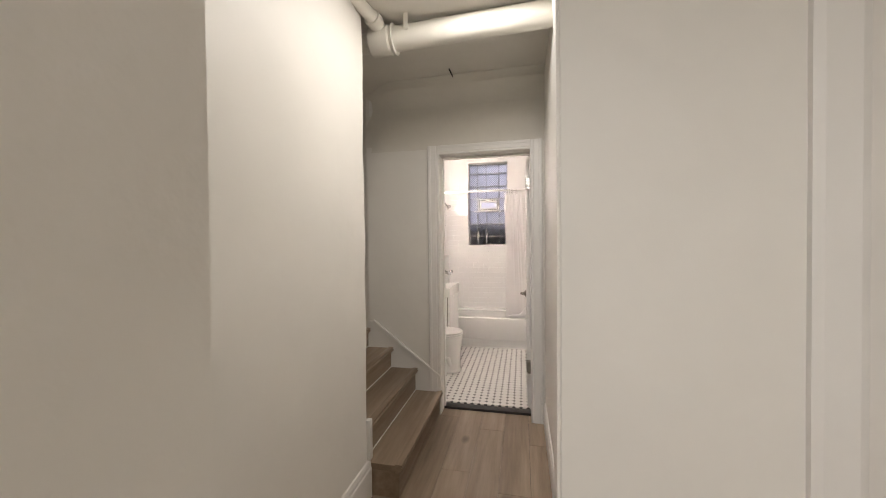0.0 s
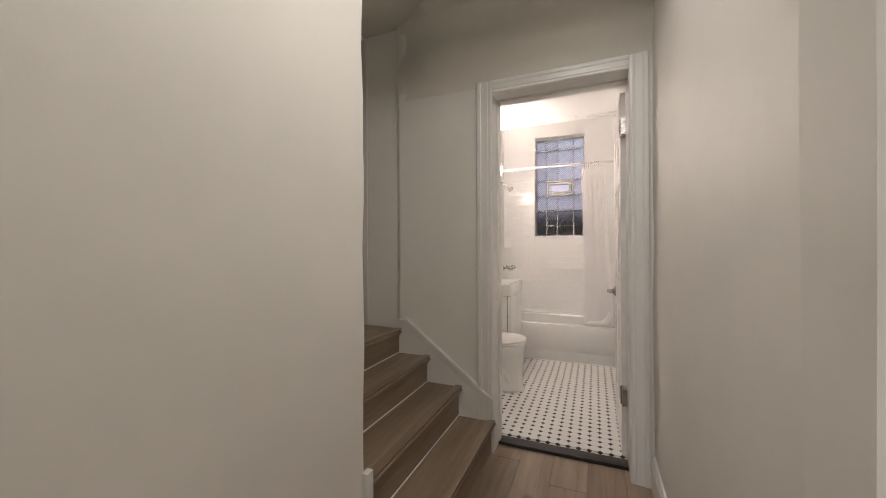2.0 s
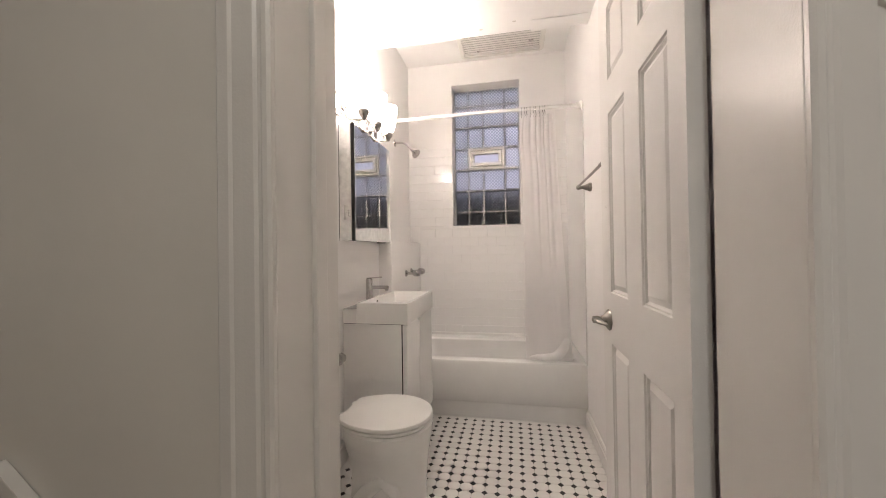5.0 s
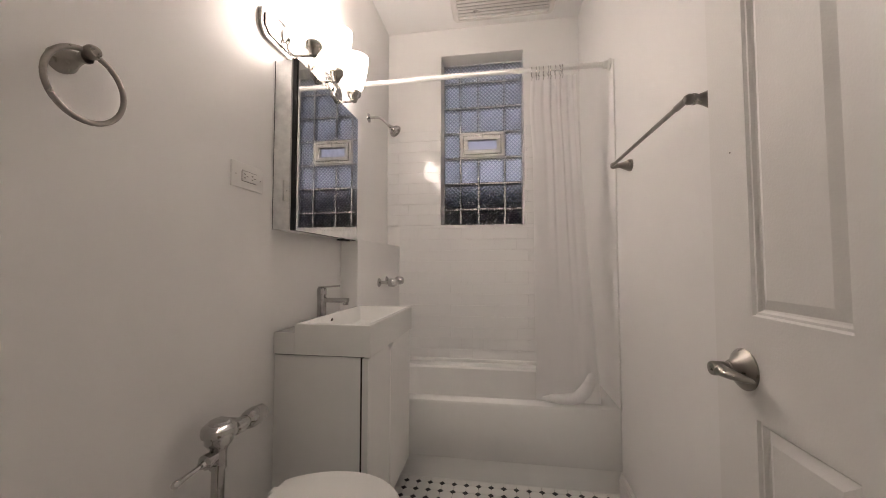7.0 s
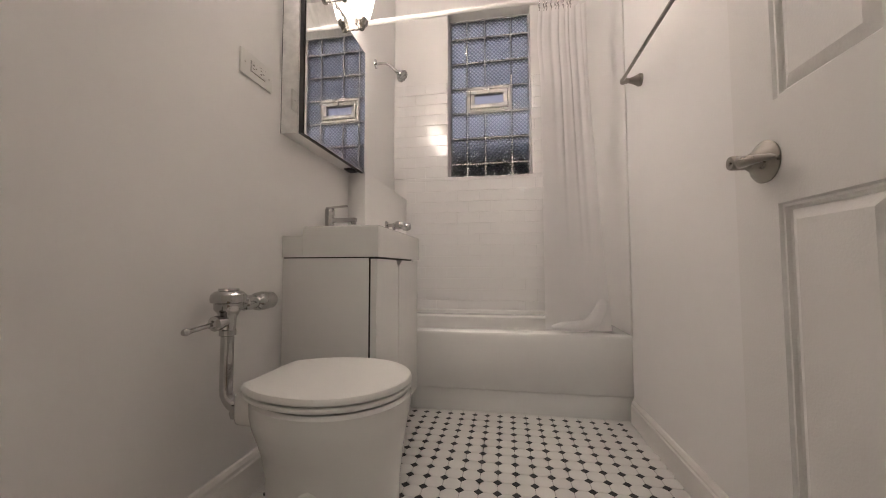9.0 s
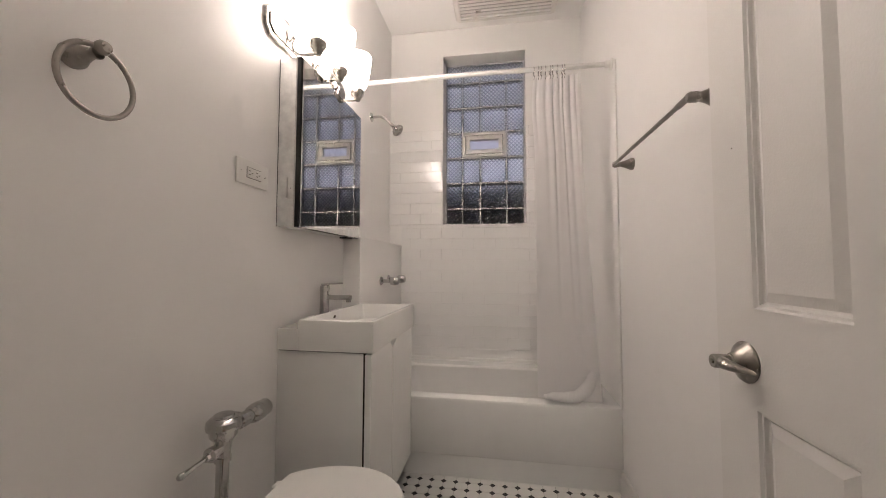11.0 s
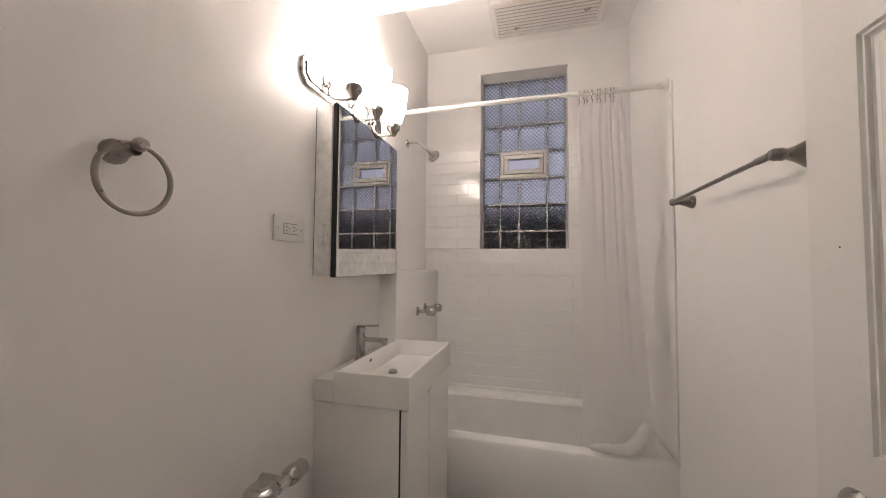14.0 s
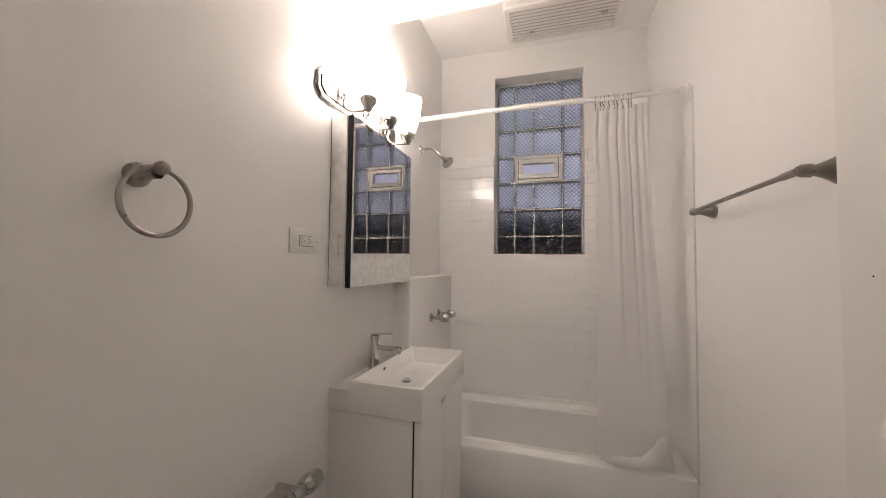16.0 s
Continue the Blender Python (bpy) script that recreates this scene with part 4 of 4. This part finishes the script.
for z0, z1 in ((LZ0, RO[0][0]), (RO[0][1], RO[1][0]), (RO[1][1], RO[2][0]), (RO[2][1], LZ1)):
    for y0, y1 in CO:
        part("rail", slab(y0, y1, z0, z1), DOOR_PAINT, door, "", False)
for y0, y1 in CO:
    for z0, z1 in RO:
        bm = bmesh.new()
        steps = ((0.0, 0.0), (0.003, 0.005), (0.007, 0.005), (0.010, 0.010), (0.013, 0.012), (0.030, 0.004), (0.032, 0.004))
        loops = [[(LX0 + d, y0 + i, z0 + i), (LX0 + d, y1 - i, z0 + i), (LX0 + d, y1 - i, z1 - i), (LX0 + d, y0 + i, z1 - i)] for i, d in steps]
        loft(loops, bm, False, True)
        back = [[(LX1 - d, a, b) for (_, a, b) in l] for l, (i, d) in zip(loops, steps)]
        loft(back, bm, False, True)
        part("panel", bm, DOOR_PAINT, door, "raised moulded panel", False)
kx, ky, kz = LX0, 3.128, 0.905
km = pose(kx, ky, kz, 0, -90, 0)
part("rosette", lathe([(0, 0), (0.0365, 0), (0.037, 0.003), (0.034, 0.007), (0.026, 0.012), (0.0185, 0.019), (0.0145, 0.026), (0, 0.026)], km, 32), NICKEL, door, "brushed nickel rosette")
part("neck", lathe([(0, 0.024), (0.0125, 0.024), (0.0125, 0.029), (0.0105, 0.030), (0.0105, 0.033), (0.0125, 0.034), (0.0125, 0.053), (0.0110, 0.056), (0, 0.0565)], km, 24), NICKEL, door, "brushed nickel lever neck")
blade = []
for k in range(11):
    f = k / 10
    w, h = 0.0105 + 0.004 * math.sin(f * math.pi) - 0.004 * f, 0.0115 - 0.0075 * f
    c = Vector((kx - 0.044 + 0.020 * f * f, ky - 0.002 - 0.058 * f, kz - 0.006 * f))
    taper = 1.0 if k < 10 else 0.45
    blade.append([c + Vector((w * taper * math.cos(2 * math.pi * q / 16), 0, h * taper * math.sin(2 * math.pi * q / 16))) for q in range(16)])
part("lever", loft(blade), NICKEL, door, "brushed nickel lever handle")
part("lock_button", lathe([(0, 0.056), (0.005, 0.056), (0.005, 0.059), (0, 0.0595)], km, 16), NICKEL, door, "small lock button")
part("lever", tube([(LX1 + .001, ky, kz), (LX1 + .034, ky, kz), (LX1 + .046, ky - .01, kz), (LX1 + .05, ky - .09, kz)], 0.010, 14), NICKEL, door, "brushed nickel lever handle")
for z in (0.37, 1.915):
    hg = part("hinge", box(0.6005, 0.6255, 2.470, 2.5375, z - .048, z + .048, 0.001, 1), STEEL if z > 1.5 else NICKEL, door, "door hinge", False)
    part("hinge_pin", tube([(0.598, 2.515, z - .052), (0.598, 2.515, z + .052)], 0.006, 12), STEEL if z > 1.5 else NICKEL, hg)

# ---- ceiling vent ----
vent = thing("ceiling_vent", "white louvred ceiling fan heater grille", "vent")
VX0, VX1, VY_0, VY_1, VZ = -0.145, 0.548, 4.535, 4.905, CEIL_F
part("housing", loft([rounded(VX0, VX1, VY_0, VY_1, 0.035, VZ), rounded(VX0, VX1, VY_0, VY_1, 0.035, VZ - .034), rounded(VX0 + .008, VX1 - .008, VY_0 + .008, VY_1 - .008, 0.03, VZ - .043), rounded(VX0 + .035, VX1 - .035, VY_0 + .03, VY_1 - .03, 0.012, VZ - .043), rounded(VX0 + .037, VX1 - .037, VY_0 + .032, VY_1 - .032, 0.012, VZ - .008)]), VENT_WHITE, vent)
for k in range(10):
    y = VY_0 + 0.046 + k * 0.0308
    part("slat", box(VX0 + .036, VX1 - .036, -0.0128, 0.0128, -0.0018, 0.0018, 0.001, 1, None, Matrix.Translation((0, y, VZ - .038)) @ pose(0, 0, 0, 10, 0, 0)), VENT_WHITE, vent, "", False)
part("backing", box(VX0 + .036, VX1 - .036, VY_0 + .032, VY_1 - .032, VZ - .0095, VZ - .0083), paint("vent_inner_grey", (0.50, 0.49, 0.47), 0.7, 0.1), vent, "grey backing", False)
for x, y in ((0.02, 4.80), (0.44, 4.72)):
    part("clip", box(x - .018, x + .018, y - .010, y + .010, VZ - .046, VZ - .040, 0.001), STEEL, vent, "grey clip")

part("nail_hole", lathe([(0, 0), (0.0016, 0), (0.0012, 0.0006), (0, 0.0006)], pose(LX0, 3.148, 1.303, 0, -90, 0), 8), BRONZE, door, "small dark nail hole")

# ---- pipe under the hall ceiling ----
pipe = thing("ceiling_pipe", "thick painted drain pipe under the hall ceiling", "pipe")
PY, PZ2 = 1.42, 2.628
part("pipe_run", tube([(-0.20, PY, PZ2 - .004), (0.30, PY, PZ2 + .010), (0.74, PY, PZ2 + .022)], 0.068, 28), PIPE_PAINT, pipe)
part("pipe_hub", tube([(-0.315, PY, PZ2 - .006), (-0.30, PY, PZ2 - .006), (-0.19, PY, PZ2 - .004), (-0.18, PY, PZ2 - .004), (-0.16, PY, PZ2 - .003), (-0.155, PY, PZ2 - .003)], [0.070, 0.083, 0.083, 0.074, 0.086, 0.07], 28), PIPE_PAINT, pipe, "bell-shaped pipe hub")
part("pipe_run", tube([(-0.9, PY, PZ2 - .012), (-0.30, PY, PZ2 - .006)], 0.058, 24), PIPE_PAINT, pipe)
part("branch_pipe", tube([(-0.235, PY - .02, PZ2 + .03), (-0.245, PY - .10, PZ2 + .055), (-0.255, PY - .16, PZ2 + .062), (-0.30, PY - .30, PZ2 + .085)], [0.040, 0.042, 0.036, 0.034], 18), PIPE_PAINT, pipe)
part("branch_hub", tube([(-0.242, PY - .085, PZ2 + .05), (-0.25, PY - .135, PZ2 + .058)], 0.047, 18), PIPE_PAINT, pipe)
part("hanger_strap", box(-0.085, -0.060, PY - .074, PY - .070, PZ2, 2.73, 0.001, 1), PIPE_PAINT, pipe, "painted hanger strap", False)

# dusk sky beyond the window; glow darkens upward in place of an overhang's shade
m, nt, p = material("dusk_sky_glow")
p.inputs["Base Color"].default_value = (0, 0, 0, 1)
geo = nt.nodes.new("ShaderNodeSeparateXYZ")
nt.links.new(coords(nt), geo.inputs[0])
high = nt.nodes.new("ShaderNodeMapRange")
high.inputs["From Min"].default_value, high.inputs["From Max"].default_value = 8, 34
nt.links.new(geo.outputs["Z"], high.inputs["Value"])
nt.links.new(ramp(nt, high.outputs[0], (0.68, 0.66, 0.83), (0.34, 0.35, 0.46), 0, 1), p.inputs["Emission Color"])
p.inputs["Emission Strength"].default_value = SKY_E
structure("backdrop", box(-60, 60, 56, 56.2, -1, 70), m, "blue dusk sky, darkened upward as under an overhang")

# ---- pieces of walls and floors ----
# wall tiles in running bond
tile_data = {}
def wall_tile(xa, xb, za, zb):
    w, h = xb - xa - 0.0004, zb - za - 0.0014
    key = (round(w, 3), round(h, 3))
    if key not in tile_data:
        bm = bmesh.new()
        loft([[(sx * (w / 2 - i * 0.2), y, sz * (h / 2 - i)) for sx, sz in ((-1, -1), (1, -1), (1, 1), (-1, 1))] for i, y in ((0, 0.004), (0, -0.0022), (0.0016, -0.0036))], bm, False, True)
        me = bpy.data.meshes.new("tile")
        bm.to_mesh(me)
        bm.free()
        me.materials.append(WALL_TILE)
        tile_data[key] = me
    ob = new("tile", tile_data[key])
    ob.location = ((xa + xb) / 2, 5.006, (za + zb) / 2)
    ob.rotation_euler = (random.uniform(-.014, .014), 0, random.uniform(-.010, .010))
    ob.parent = tile_wall
row, z = 0, 0.412
while z < 2.02:
    zb = min(z + TH, 1.3865) if z < 1.36 else z + TH
    spans = [(-0.570, W_R - .001)] if z < 1.36 else [(-0.655, -0.258), (0.348, W_R - .001)]
    for a0, a1 in spans:
        x = -0.66 - TW + (TW / 2 if row % 2 else 0)
        while x < a1:
            xa, xb = max(x, a0), min(x + TW, a1)
            if xb - xa > 0.012:
                wall_tile(xa, xb, z, zb)
            x += TW
    z, row = zb, row + 1
for a0, a1 in ((W_L, -0.2585), (0.3485, W_R)):
    part("grout_bed", box(a0, a1, 5.0065, 5.0198, 1.3865, z), WALL_GROUT, tile_wall, "", False)

# octagons and dots
P = 0.0606
oct_r, cut = P / 2 - 0.0007, P * 0.246
def flat_piece(name, outline, mat, h):
    bm = bmesh.new()
    loft([[(x, y, -0.004) for x, y in outline], [(x, y, h - .0008) for x, y in outline], [(x * .965, y * .965, h) for x, y in outline]], bm, False, True)
    me = bpy.data.meshes.new(name)
    bm.to_mesh(me)
    bm.free()
    me.materials.append(mat)
    return me
c = oct_r - cut
oct_out = [(oct_r, -c), (oct_r, c), (c, oct_r), (-c, oct_r), (-oct_r, c), (-oct_r, -c), (-c, -oct_r), (c, -oct_r)]
q = cut
dot_out = [(q, 0), (0, q), (-q, 0), (0, -q)]
oct_me, dot_me = flat_piece("tile_octagon", oct_out, FLOOR_WHITE, 0.0030), flat_piece("tile_dot", dot_out, FLOOR_BLACK, 0.0026)
bath_floor = bpy.data.objects["floor_bath"]
rest_o, rest_d = bmesh.new(), bmesh.new()
X0, Y0 = DOT_X, DOT_Y
def keep_piece(bm, outline, x, y, h):
    loft([[(x + a, y + b, -0.004) for a, b in outline], [(x + a, y + b, h - .0008) for a, b in outline], [(x + a * .965, y + b * .965, h) for a, b in outline]], bm, False, True)
for i in range(-30, 31):
    for j in range(-45, 12):
        for kind in (0, 1):
            x, y = X0 + i * P + (0 if kind else P / 2), Y0 + j * P + (0 if kind else P / 2)
            if not (W_L + .018 < x < W_R - .018 and 2.478 + P / 2 < y < 4.285):
                continue
            near = 3.30 < y < 4.29 and x > -0.12
            if near:
                ob = new("floor_tile", dot_me if kind else oct_me)
                ob.location = (x, y, random.uniform(-.0003, .0003))
                ob.parent = bath_floor
            else:
                keep_piece(rest_d if kind else rest_o, dot_out if kind else oct_out, x, y, 0.0026 if kind else 0.003)
for bm, mat, nm in ((rest_o, FLOOR_WHITE, "octagon_tiles"), (rest_d, FLOOR_BLACK, "dot_tiles")):
    ob = link(nm, bm, mat, bath_floor)
    tagged(ob, "", "", "", "stuff")

# floor planks of the hall
PW, PL = 0.182, 1.22
for i in range(-8, 19):
    x = 0.055 + i * PW
    y = -3.3 + (i * 0.437 % 1.0) * PL - PL
    while y < 2.404:
        y0, y1 = max(y, -3.3), min(y + PL, 2.404 if x < 0.75 else 0.62)
        if y1 - y0 > 0.03 and x + PW > -0.45 and x < 3.2:
            bm = box(-PW / 2 + .0006, PW / 2 - .0006, -(y1 - y0) / 2 + .0006, (y1 - y0) / 2 - .0006, -0.012, 0.0, 0.0012, 1)
            ob = link("plank", bm, OAK_Y, hall_floor)
            ob.location = (x + PW / 2, (y0 + y1) / 2, random.uniform(-.0003, .0003))
        y += PL
